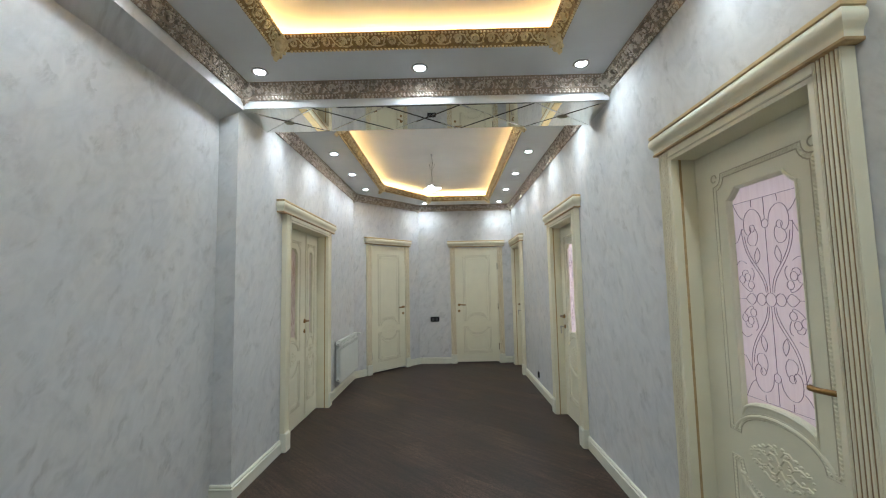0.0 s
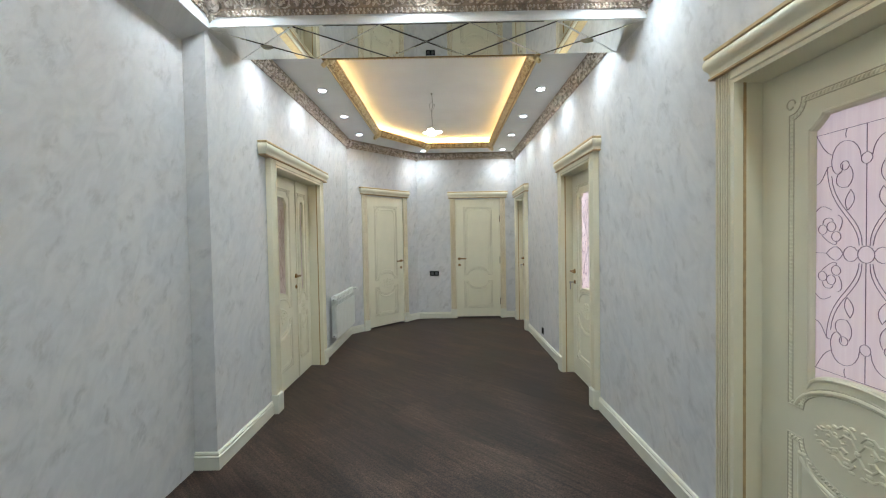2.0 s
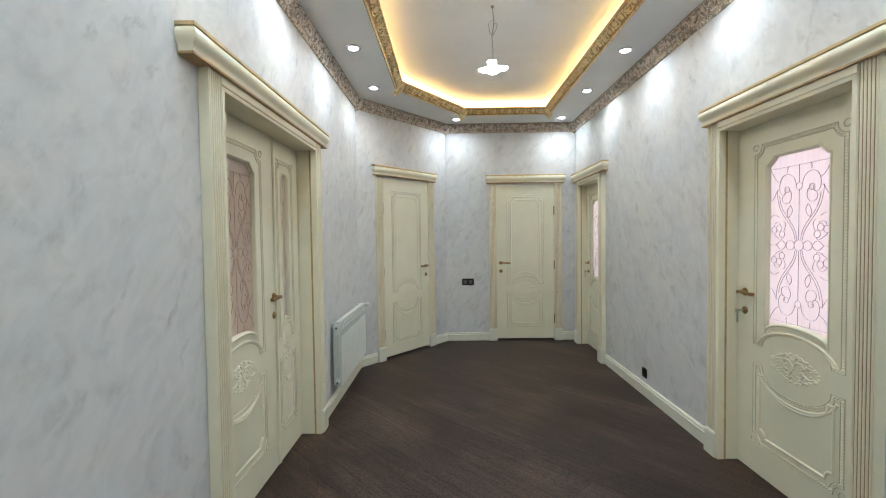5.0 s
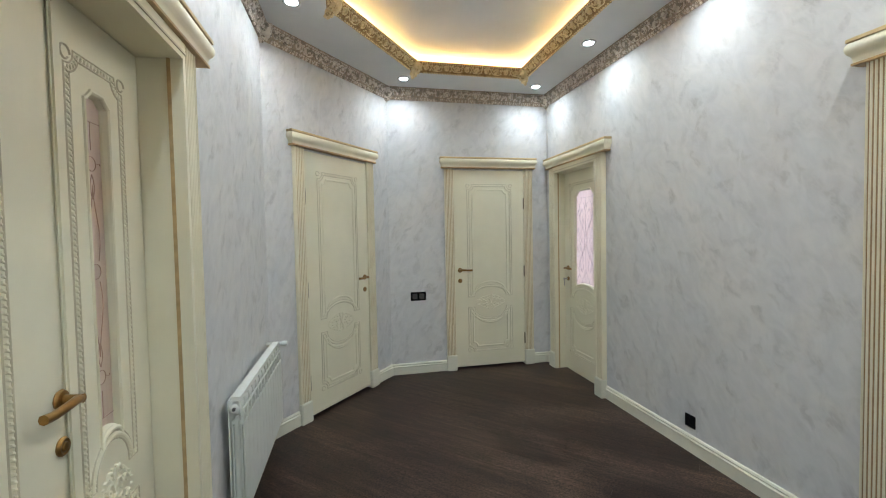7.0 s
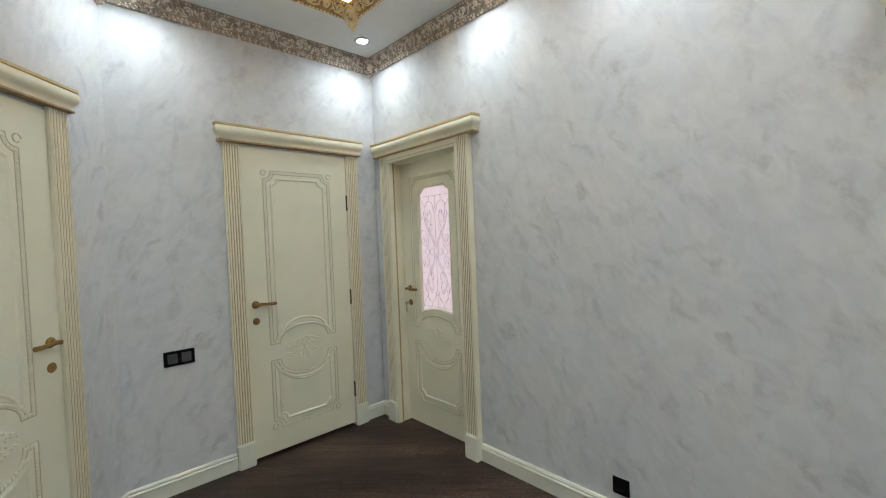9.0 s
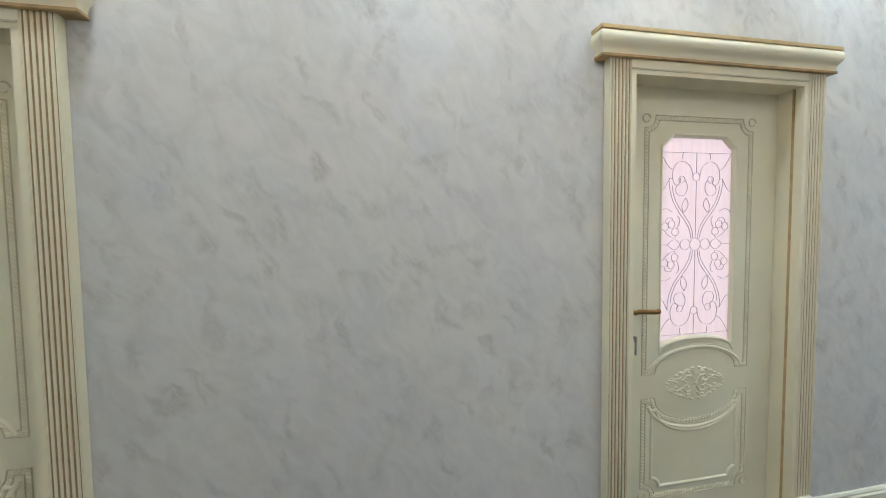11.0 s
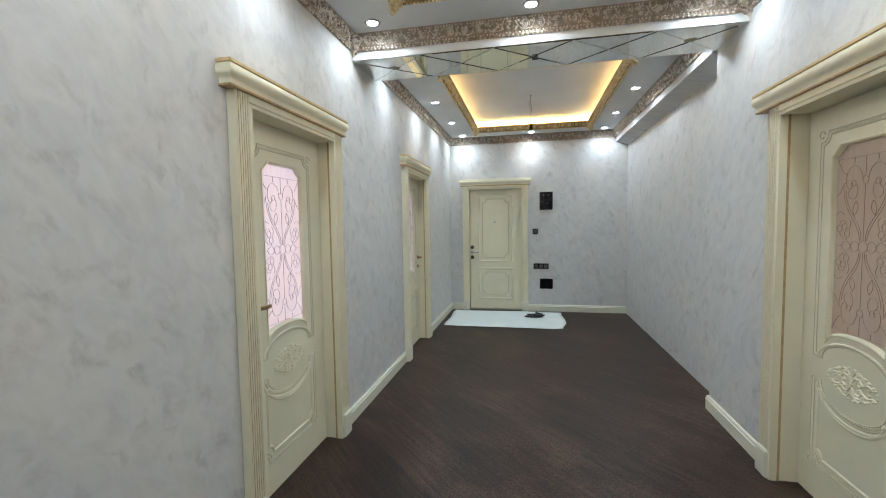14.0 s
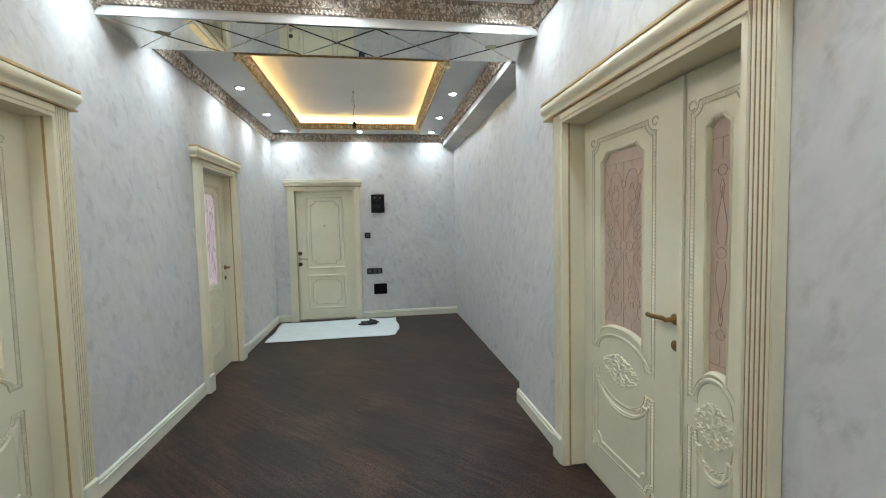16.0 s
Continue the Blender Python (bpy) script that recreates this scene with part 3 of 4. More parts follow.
def downlight(m):
    top = empty("downlight", m, "recessed ceiling downlight with a crystal rim, lit cool white", "downlight", "ceiling downlights")
    bm = lathe(bmesh.new(), [(0.036, 0.0), (0.058, 0.0), (0.060, -0.004), (0.052, -0.011), (0.041, -0.007), (0.037, -0.004)], 12)
    part("rim", bm, M_STEEL, top)
    bm = lathe(bmesh.new(), [(0.038, -0.002), (0.037, -0.009), (0.015, -0.013)], 12)
    part("bulb", bm, M_LED, top)
    return top


first = downlight(pose(*SPOTS[0], CEIL - 0.001))
for x, y in SPOTS[1:]:
    copy_thing(first, pose(x, y, CEIL - 0.001))
lamp = bpy.data.lights.new("downlight_beam", "SPOT")
lamp.energy, lamp.color, lamp.spot_size, lamp.spot_blend, lamp.shadow_soft_size = SPOT_W, COOL, radians(168), 1.0, 0.045
for x, y in SPOTS:
    new("downlight_beam", lamp).matrix_world = look((x, y, CEIL - 0.02), (x, y, 0))


# ---- doors ----
def outline_upper(a, zt, zu, zarch, n, step=0.05):
    """Panel outline with scooped top corners and an arched foot, counter-clockwise from the foot's right side."""
    pts = [(a, zu)]
    pts += arc(a, zt, n, n, 270, 180, 5)
    pts += arc(-a, zt, n, n, 360, 270, 5)
    pts += [(-a, zu)]
    b = a - step
    pts += [(-b * math.cos(math.pi * i / 14), zu + (zarch - zu) * math.sin(math.pi * i / 14)) for i in range(15)]
    return pts


def outline_lower(a, zb, zl, zdip, n, step=0.05):
    b = a - step
    pts = [(b * math.cos(math.pi * i / 14), zl - (zl - zdip) * math.sin(math.pi * i / 14)) for i in range(15)]
    pts += [(-a, zl)]
    pts += arc(-a, zb, n, n, 90, 0, 5)
    pts += arc(a, zb, n, n, 180, 90, 5)
    pts += [(a, zl)]
    return pts


def rope(bm, pts, y0, pitch=0.0155, half=0.0075):
    """A twisted border: short slanting lozenges along a closed path."""
    n = len(pts)
    for i in range(n):
        a, b = Vector(pts[i]), Vector(pts[(i + 1) % n])
        d = b - a
        if d.length < 1e-4:
            continue
        u = d.normalized()
        v = Vector((-u.y, u.x))
        c = max(1, round(d.length / pitch))
        st = d.length / c
        for k in range(c):
            q = []
            for s, w in ((0.05, -1), (0.60, -1), (0.98, 1), (0.43, 1)):
                p = a + u * (st * (k + s)) + v * (half * w)
                q.append(bm.verts.new((p.x, y0, p.y)))
            r = []
            for s, w in ((0.24, -0.55), (0.46, -0.55), (0.80, 0.55), (0.58, 0.55)):
                p = a + u * (st * (k + s)) + v * (half * w)
                r.append(bm.verts.new((p.x, y0 - 0.0042, p.y)))
            bm.faces.new(r)
            for j in range(4):
                bm.faces.new((q[j], q[(j + 1) % 4], r[(j + 1) % 4], r[j]))
    return bm


BEAD = [(-0.009, 0), (-0.006, 0.004), (-0.001, 0.0065), (0.004, 0.005), (0.009, 0)]
FINE = [(-0.003, 0), (0, 0.003), (0.003, 0)]


def ornament(bm, cx, cz, w, h, y0):
    """A carved spray of scrolls and leaves inside an oval."""
    prof = [(-0.0045, 0), (-0.002, 0.0055), (0.002, 0.0055), (0.0045, 0)]
    for sx in (-1, 1):
        for sz in (-1, 1):
            def q(pts):
                return [(cx + sx * x * w, cz + sz * z * h) for x, z in pts]
            sweep(bm, q([(0.02, 0.12), (0.14, 0.42), (0.30, 0.44), (0.42, 0.22), (0.34, 0.08), (0.24, 0.16), (0.28, 0.26)]), prof, y0)
            sweep(bm, q([(0.05, 0.5), (0.16, 0.75), (0.32, 0.78), (0.44, 0.6)]), prof, y0)
            sweep(bm, q([(0.42, 0.2), (0.62, 0.34), (0.8, 0.22), (0.92, 0.3)]), prof, y0)
            for x, z, r in ((0.12, 0.85, 0.07), (0.24, 0.62, 0.08), (0.5, 0.62, 0.08), (0.64, 0.5, 0.07), (0.8, 0.36, 0.06), (0.66, 0.14, 0.06), (0.5, 0.36, 0.06), (0.95, 0.12, 0.045)):
                lathe(bm, [(r * w * 1.0, 0), (r * w * 0.8, 0.0050), (r * w * 0.2, 0.0065)], 7, "y", (cx + sx * x * w, y0, cz + sz * z * h), squash=0.6)
    lathe(bm, [(0.012, 0), (0.009, 0.006), (0.002, 0.008)], 8, "y", (cx, y0, cz))
    return bm


def pane_outline(g, zt, zs, za, c=0.05):
    pts = [(g, zs), (g, zt - c), (g - c * 0.35, zt - c * 0.8), (g - c, zt - c * 0.2), (g - c * 1.15, zt), (-g + c * 1.15, zt), (-g + c, zt - c * 0.2), (-g + c * 0.35, zt - c * 0.8), (-g, zt - c), (-g, zs)]
    pts += [(-g * math.cos(math.pi * i / 12), zs + (za - zs) * math.sin(math.pi * i / 12)) for i in range(1, 12)]
    return pts


def bez(p0, p1, p2, p3, n=9):
    out = []
    for i in range(n + 1):
        t = i / n
        out.append(tuple((1 - t) ** 3 * a + 3 * t * (1 - t) ** 2 * b + 3 * t * t * (1 - t) * c + t ** 3 * d for a, b, c, d in zip(p0, p1, p2, p3)))
    return out


def leading(bm, x0, g, z0, z1, y0, narrow=False):
    """The lead pattern of a pane: scrolls, drops and rings, the same above and below and on both sides."""
    prof = [(-0.0009, 0), (-0.0005, 0.0018), (0.0005, 0.0018), (0.0009, 0)]
    zc, hh = (z0 + z1) / 2, (z1 - z0) / 2
    top, r = 0.86 * hh, g * 0.1

    def put(pts, closed=False):
        sweep(bm, pts, prof, y0, closed)

    put([(x0 - g, zc + top), (x0 + g, zc + top)])
    put([(x0 - g, zc - top), (x0 + g, zc - top)])
    put(arc(x0, zc, g * 0.15 if not narrow else g * 0.42, g * 0.15 if not narrow else g * 0.42, 0, 345, 14), True)
    if narrow:
        for sz in (-1, 1):
            put(arc(x0, zc + sz * hh * 0.62, g * 0.4, g * 0.4, 0, 345, 12), True)
            put([(x0, zc + sz * hh * 0.70), (x0, zc + sz * top)])
            for sx in (-1, 1):
                put(bez((x0 + sx * g * 0.4, zc + sz * hh * 0.62), (x0 + sx * g * 0.7, zc + sz * hh * 0.63), (x0 + sx * g * 0.8, zc + sz * hh * 0.64), (x0 + sx * g * 0.8, zc + sz * hh * 0.62), 4))
                put(bez((x0, zc + sz * hh * 0.5), (x0 + sx * g * 0.1, zc + sz * hh * 0.3), (x0 + sx * g * 0.8, zc + sz * hh * 0.25), (x0 + sx * g * 0.3, zc + sz * hh * 0.06)))
                put(bez((x0, zc + sz * hh * 0.56), (x0 + sx * g * 0.3, zc + sz * hh * 0.5), (x0 + sx * g * 0.2, zc + sz * hh * 0.45), (x0, zc + sz * hh * 0.42), 5))
        return bm
    for sz in (-1, 1):
        put([(x0, zc + sz * g * 0.15), (x0, zc + sz * 0.60 * hh)])
        put([(x0, zc + sz * 0.67 * hh), (x0, zc + sz * top)])
        put(arc(x0, zc + sz * 0.635 * hh, r, r, 0, 340, 10), True)
        for sx in (-1, 1):
            def P(u, v):
                return (x0 + sx * u * g, zc + sz * v * hh)
            put(bez(P(0.10, 0.65), P(0.12, 0.80), P(0.62, 0.84), P(0.66, 0.66)))
            put(bez(P(0.66, 0.66), P(0.68, 0.54), P(0.42, 0.52), P(0.44, 0.62)))
            put(arc(*P(0.40, 0.61), r * 0.85, r * 0.85, 0, 340, 9), True)
            put(bez(P(0.30, 0.60), P(0.22, 0.56), P(0.22, 0.50), P(0.34, 0.46), 5))
            put(bez(P(0.34, 0.46), P(0.60, 0.44), P(0.62, 0.54), P(0.48, 0.57), 6))
            put(bez(P(0.66, 0.62), P(0.80, 0.64), P(0.80, 0.50), P(1.0, 0.50), 6))
            put(bez(P(0.75, 0.62), P(0.74, 0.30), P(0.16, 0.26), P(0.12, 0.06), 12))
            put(bez(P(0.66, 0.55), P(0.60, 0.30), P(0.06, 0.26), P(0.07, 0.06), 12))
            put(bez(P(0.28, 0.44), P(0.16, 0.38), P(0.22, 0.34), P(0.34, 0.30), 5))
            put(bez(P(0.28, 0.44), P(0.42, 0.38), P(0.40, 0.34), P(0.34, 0.30), 5))
            put(bez(P(1.0, 0.30), P(0.86, 0.36), P(0.80, 0.34), P(0.66, 0.31), 6))
            for u, v in ((0.84, 0.17), (0.66, 0.19), (0.56, 0.12)):
                put(arc(*P(u, v), r * 0.95, r * 0.95, 0, 340, 9), True)
            put(bez(P(0.84, 0.21), P(0.84, 0.27), P(0.62, 0.26), P(0.62, 0.23), 5))
            put(bez(P(0.50, 0.16), P(0.40, 0.22), P(0.44, 0.26), P(0.52, 0.27), 5))
            put(bez(P(0.56, 0.09), P(0.5, 0.04), P(0.7, 0.06), P(0.86, 0.13), 6))
            put(bez(P(0.15, 0.02), P(0.22, 0.07), P(0.40, 0.06), P(0.42, 0.0), 5))
            put(bez(P(0.42, 0.0), P(0.52, 0.07), P(0.62, 0.06), P(0.76, 0.0), 5))
            put([P(0.76, 0.0), P(1.0, 0.0)])
            put(bez(P(0.66, 0.70), P(0.8, 0.72), P(0.9, 0.8), P(0.98, 0.86), 5))
            put(bez(P(0.38, 0.80), P(0.40, 0.83), P(0.38, 0.84), P(0.36, 0.86), 3))
    return bm


def handle(parent, x, z, y0, turn, material, keyhole=0.115, key=False):
    """A lever handle on a round rose, with a round keyhole plate below. turn: +1 when the lever points to +x."""
    top = part("handle", lathe(bmesh.new(), [(0.024, 0), (0.026, 0.004), (0.022, 0.010), (0.012, 0.012), (0.010, 0.04), (0.011, 0.052), (0.004, 0.056)], 14, "y", (x, y0, z)), material, parent, "aged brass lever handle")
    pts = [(x, y0 - 0.046, z), (x + turn * 0.02, y0 - 0.049, z + 0.004), (x + turn * 0.06, y0 - 0.050, z + 0.001), (x + turn * 0.10, y0 - 0.048, z - 0.002), (x + turn * 0.125, y0 - 0.044, z - 0.001)]
    smooth(part("lever", tube(bmesh.new(), pts, [0.010, 0.011, 0.0105, 0.011, 0.012], 8), material, top), 60)
    smooth(top)
    esc = part("keyhole_plate", lathe(bmesh.new(), [(0.023, 0), (0.024, 0.004), (0.019, 0.009), (0.012, 0.007), (0.010, 0.012), (0.003, 0.013)], 14, "y", (x, y0, z - keyhole)), material, parent)
    smooth(esc)
    if key:
        bm = boxes((x - 0.002, x + 0.002, y0 - 0.045, y0 - 0.012, z - keyhole - 0.006, z - keyhole + 0.006), (x - 0.001, x + 0.002, y0 - 0.06, y0 - 0.04, z - keyhole - 0.016, z - keyhole + 0.010))
        box(bm, x + 0.001, x + 0.003, y0 - 0.056, y0 - 0.044, z - keyhole - 0.075, z - keyhole - 0.014)
        part("key", bm, M_STEEL, esc, "steel key hanging in the lock")


def leaf(parent, x0, w, h, y0, glass, dark=False, narrow=False, lift=0.008, stile=0.0):
    """A door leaf with carved panels; y0 is its face. glass: half width of the pane, or 0 for a solid leaf."""
    T = 0.042
    a = w / 2 - (0.155 if not narrow else 0.075)
    if glass:
        a = glass + (0.085 if not narrow else 0.074)
    zt, zu, zarch, zl, zdip, zb = 1.967 if glass else 2.0, 0.80, 0.905, 0.665, 0.545, 0.20
    st = 0.05 if not narrow else 0.03
    nn = 0.055 if not narrow else 0.04
    bm = bmesh.new()
    x1, x2 = x0 - w / 2, x0 + w / 2 + stile
    if glass:
        g, gt, gs, ga = glass, 1.888, 0.902, 0.955 if not narrow else 0.935
        c = 0.05 if not narrow else 0.025
        out = [(x0 + x, z) for x, z in pane_outline(g, gt, gs, ga, c)]
        box(bm, x1, x0 - g, y0, y0 + T, lift, h)
        box(bm, x0 + g, x2, y0, y0 + T, lift, h)
        prism(bm, [(x0 - g, h), (x0 + g, h)] + out[1:9], y0, y0 + T)
        prism(bm, [(x0 + g, lift), out[0]] + out[:9:-1] + [out[9], (x0 - g, lift)], y0, y0 + T)
        lf = part("leaf", bm, M_CREAM, parent)
        rim = [(x0 + x, z) for x, z in pane_outline(g + 0.002, gt + 0.002, gs - 0.003, ga - 0.003, c)]
        part("pane_bead", sweep(bmesh.new(), rim, [(-0.012, 0), (-0.010, 0.005), (-0.004, 0.006), (0.001, 0.002), (0.006, -0.014), (0.006, -0.02)], y0, True), M_CREAM, lf)
        pane = part("glass_pane", prism(bmesh.new(), out, y0 + 0.020, y0 + 0.026), M_GLASS, lf, "frosted pink glass pane with dark leading")
        smooth(part("leading", leading(bmesh.new(), x0, g, gs - 0.01, gt, y0 + 0.020, narrow), M_LEADP if dark else M_LEAD, pane))
    else:
        box(bm, x1, x2, y0, y0 + T, lift, h)
        lf = part("leaf", bm, M_CREAM, parent)
        inner = [(x0 + x, z) for x, z in outline_upper(a - 0.045, zt - 0.045, zu + 0.05, zarch + 0.045, nn * 0.8, st * 0.5)]
        part("panel_bead", sweep(bmesh.new(), inner, BEAD, y0, True), M_CREAM, lf)
    up = [(x0 + x, z) for x, z in outline_upper(a, zt, zu, zarch, nn, st)]
    lo = [(x0 + x, z) for x, z in outline_lower(a, zb, zl, zdip, nn, st)]
    lo2 = [(x0 + x, z) for x, z in outline_lower(a - 0.045, zb + 0.045, zl - 0.05, zdip - 0.045, nn * 0.8, st * 0.5)]
    part("rope_border", rope(bmesh.new(), up, y0), M_CREAM, lf)
    part("rope_border", rope(bmesh.new(), lo, y0), M_CREAM, lf)
    # thin raised lines in darker cream paint the groove shade beside the rope
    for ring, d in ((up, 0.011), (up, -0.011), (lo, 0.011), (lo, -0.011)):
        part("groove_shade_line", sweep(bmesh.new(), [(p[0] + m.x * d, p[1] + m.y * d) for p, m in zip(ring, miters(ring, True))], FINE, y0, True), M_LINE, lf)
    part("arch_bead", sweep(bmesh.new(), [(x0 + (a - 0.02) * math.cos(math.pi * i / 16), zu - 0.03 + (zarch - zu) * 1.28 * math.sin(math.pi * i / 16)) for i in range(1, 16)], BEAD, y0), M_CREAM, lf)
    part("arch_bead", sweep(bmesh.new(), [(x0 + (a - 0.02) * math.cos(math.pi * i / 16), zl + 0.0 - (zl - zdip) * 1.25 * math.sin(math.pi * i / 16)) for i in range(1, 16)], BEAD, y0), M_CREAM, lf)
    part("panel_bead", sweep(bmesh.new(), lo2, BEAD, y0, True), M_CREAM, lf)
    part("carved_spray", ornament(bmesh.new(), x0, 0.727, min(a * 0.74, 0.165), 0.088 if not narrow else 0.10, y0), M_CREAM, lf, "carved spray of scrolls and leaves")
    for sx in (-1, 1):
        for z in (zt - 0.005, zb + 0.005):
            # curl line in the same darker cream, shading included in its colour
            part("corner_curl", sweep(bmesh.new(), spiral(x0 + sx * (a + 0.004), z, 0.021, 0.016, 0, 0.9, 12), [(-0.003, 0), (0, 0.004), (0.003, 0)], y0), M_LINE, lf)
    return lf


def frame_set(top, w, header_half, flush, plinth_h=0.165, cw=0.100, groove=None, cap=None):
    """Casing, plinths, lintel and cornice round an opening of width w. The wall's face is y = 0, the room is at -y."""
    D = 0.034 if flush else 0.050
    hw = w / 2
    for s in (-1, 1):
        xi, xo = s * hw, s * (hw + cw)
        lo, hi = min(xi, xo), max(xi, xo)
        cas = part("casing", boxes((lo + 0.006, hi - 0.006, -D + 0.008, -0.001, plinth_h - 0.002, 2.165)), groove or M_GROOVE, top, "fluted casing with brown patina in the grooves")
        bm = boxes((lo, lo + 0.007, -D, -0.0008, plinth_h - 0.002, 2.18), (hi - 0.007, hi, -D, -0.0008, plinth_h - 0.002, 2.18), bevel=0.003)
        part("edge_band", bm, M_CREAM2, cas)
        inner = cw - 0.018
        cnt = 5
        fw = inner / cnt
        for k in range(cnt):
            xc = lo + 0.009 + fw * (k + 0.5)
            bm = bmesh.new()
            r = fw / 2 - 0.0034
            pr = [(xc + r * math.cos(math.pi * j / 6), -D + 0.0085 - 0.0055 * math.sin(math.pi * j / 6)) for j in range(7)]
            slab(bm, pr, plinth_h - 0.001, 2.178)
            part("flute", bm, M_CREAM2, cas)
        part("plinth", boxes((lo - 0.006, hi + 0.006, -D - 0.014, -0.001, 0, plinth_h), bevel=0.006), M_BASE, top)
        if not flush:
            a, b = (xi - 0.02, xi + 0.002) if s > 0 else (xi - 0.002, xi + 0.02)
            jam = part("jamb", boxes((a, b, -D + 0.002, -0.007, 0, HEAD), (a if s < 0 else a + 0.006, b if s > 0 else b - 0.006, 0.003, 0.17, 0, HEAD)), M_CREAM2, top)
            part("patina_strip", boxes((a - (0.002 if s > 0 else 0), b + (0 if s > 0 else 0.002), -0.008, 0.004, 0, HEAD)), M_PATINA, jam)
    if not flush:
        part("lintel", boxes((-hw - 0.002, hw + 0.002, -D + 0.002, 0.17, HEAD - 0.006, 2.165)), M_CREAM2, top)
        part("lintel_fillet", boxes((-hw, hw, -D - 0.003, -D + 0.003, HEAD + 0.012, HEAD + 0.018)), M_LINE, top)

    rise = 0.018 if flush else 0.0
    out = D - 0.028

    def loft(levels):
        bm = bmesh.new()
        rows = []
        for d, z in levels:
            z += rise
            e = header_half - 0.045 + d
            d += out
            rows.append([bm.verts.new(c) for c in ((-e, -0.001, z), (e, -0.001, z), (e, -d, z), (-e, -d, z))])
        for r, q in zip(rows, rows[1:]):
            for k in range(4):
                bm.faces.new((r[k], r[(k + 1) % 4], q[(k + 1) % 4], q[k]))
        bm.faces.new(rows[0])
        bm.faces.new(rows[-1])
        return bm

    cor = smooth(part("door_cornice", loft([(0.036, 2.176), (0.037, 2.19), (0.041, 2.203), (0.050, 2.212), (0.056, 2.224), (0.058, 2.238), (0.055, 2.252), (0.048, 2.262)]), M_CREAM2, top, "cream rounded door cornice"), 30)
    part("cornice_fillet", loft([(0.034, 2.163), (0.041, 2.165), (0.041, 2.174), (0.036, 2.1755)]), M_PATINA, cor)
    part("cornice_cap", loft([(0.049, 2.2625), (0.054, 2.265), (0.054, 2.279), (0.048, 2.281)]), cap or M_PALE, cor)


def hinges(top, x, y0):
    for z in (0.30, 1.05, 1.80):
        part("hinge", tube(bmesh.new(), [(x, y0 - 0.006, z - 0.06), (x, y0 - 0.006, z + 0.06)], 0.008, 8), M_DARKBRASS, top)


def door(number, key, label, handle_side, glass=0.0, header_half=None, flush=False, keyed=False):
    m, w = DOORS[key]
    top = empty(f"door_{number}", m, label, "door", kind="structure")
    frame_set(top, w, header_half or w / 2 + 0.165, flush, groove=M_SOFT if flush else None)
    if flush:
        y0, h, lw = -0.016, 2.160, w - 0.006
        leaf(top, 0, lw, h, y0, 0, lift=0.028)
        handle(top, handle_side * (lw / 2 - 0.055), 1.085, y0, -handle_side, M_BRASS)
        hinges(top, -handle_side * (lw / 2 + 0.001), y0)
    else:
        y0, h, lw = 0.076, 2.10, w - 0.036
        leaf(top, 0, lw, h, y0, glass)
        handle(top, handle_side * (lw / 2 - 0.068), 1.095, y0, -handle_side, M_BRASS, key=keyed)
    return top


door(1, "R1", "closed cream interior door with pink leaded glass and brass lever", 1, 0.188, header_half=0.575)
door(2, "R2", "closed cream door with pink leaded glass, key in the lock", -1, 0.198, header_half=0.602, keyed=True)
door(3, "R3", "closed cream door with pink leaded glass beside the corner", -1, 0.172, header_half=0.565, keyed=True)
door(4, "A", "closed solid cream carved door in the slanting wall", 1, flush=True, header_half=0.50 + 0.03)
door(5, "B", "closed solid cream carved door in the far wall", -1, flush=True, header_half=0.536)

# double door with one wide and one narrow leaf
m, w = DOORS["L"]
top = empty("door_6", m, "closed cream double door, wide and narrow leaf with pink glass", "door", kind="structure")
frame_set(top, w, 0.870, False)
y0 = 0.098
xs = 0.212
leaf(top, -0.247, 0.756, 2.10, y0, 0.184, dark=True, stile=xs - 0.001 + 0.247 - 0.378)
leaf(top, 0.382, 0.338, 2.10, y0, 0.052, dark=True, narrow=True, stile=w / 2 - 0.02 - 0.551)
part("meeting_bead", boxes((xs - 0.027, xs + 0.008, y0 - 0.012, y0 - 0.0005, 0.01, 2.10), bevel=0.005), M_CREAM, top)
handle(top, xs - 0.042, 1.095, y0, -1, M_BRASS)

# entrance door: steel-framed leaf with two plain framed panels
m, w = DOORS["E"]
top = empty("door_7", m, "closed cream entrance door with two framed panels, steel lock", "door", kind="structure")
frame_set(top, w, 0.60, False, cw=0.09, groove=M_CREAM2, cap=M_CREAM2)
y0 = 0.05
lf = part("leaf", boxes((-w / 2 + 0.02, w / 2 - 0.02, y0, y0 + 0.07, 0.015, 2.10), bevel=0.004), M_CREAM, top)
for z0, z1, c in ((0.86, 2.00, 0.07), (0.20, 0.725, 0.06)):
    a = 0.285
    rect = [(a, z0), (a, z1), (-a, z1), (-a, z0)]
    part("panel_frame", sweep(bmesh.new(), rect, [(-0.02, 0), (-0.014, 0.012), (0.0, 0.014), (0.012, 0.006), (0.016, 0)], y0, True), M_CREAM, lf)
    b, e0, e1 = a - 0.06, z0 + 0.06, z1 - 0.06
    pts = arc(b, e1, c, c, 270, 180, 4) + arc(-b, e1, c, c, 360, 270, 4) + arc(-b, e0, c, c, 90, 0, 4) + arc(b, e0, c, c, 180, 90, 4)
    # bead coloured darker to paint the panel's edge shading
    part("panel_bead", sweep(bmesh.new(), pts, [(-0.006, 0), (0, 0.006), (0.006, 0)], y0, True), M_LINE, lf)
hx = -w / 2 + 0.061
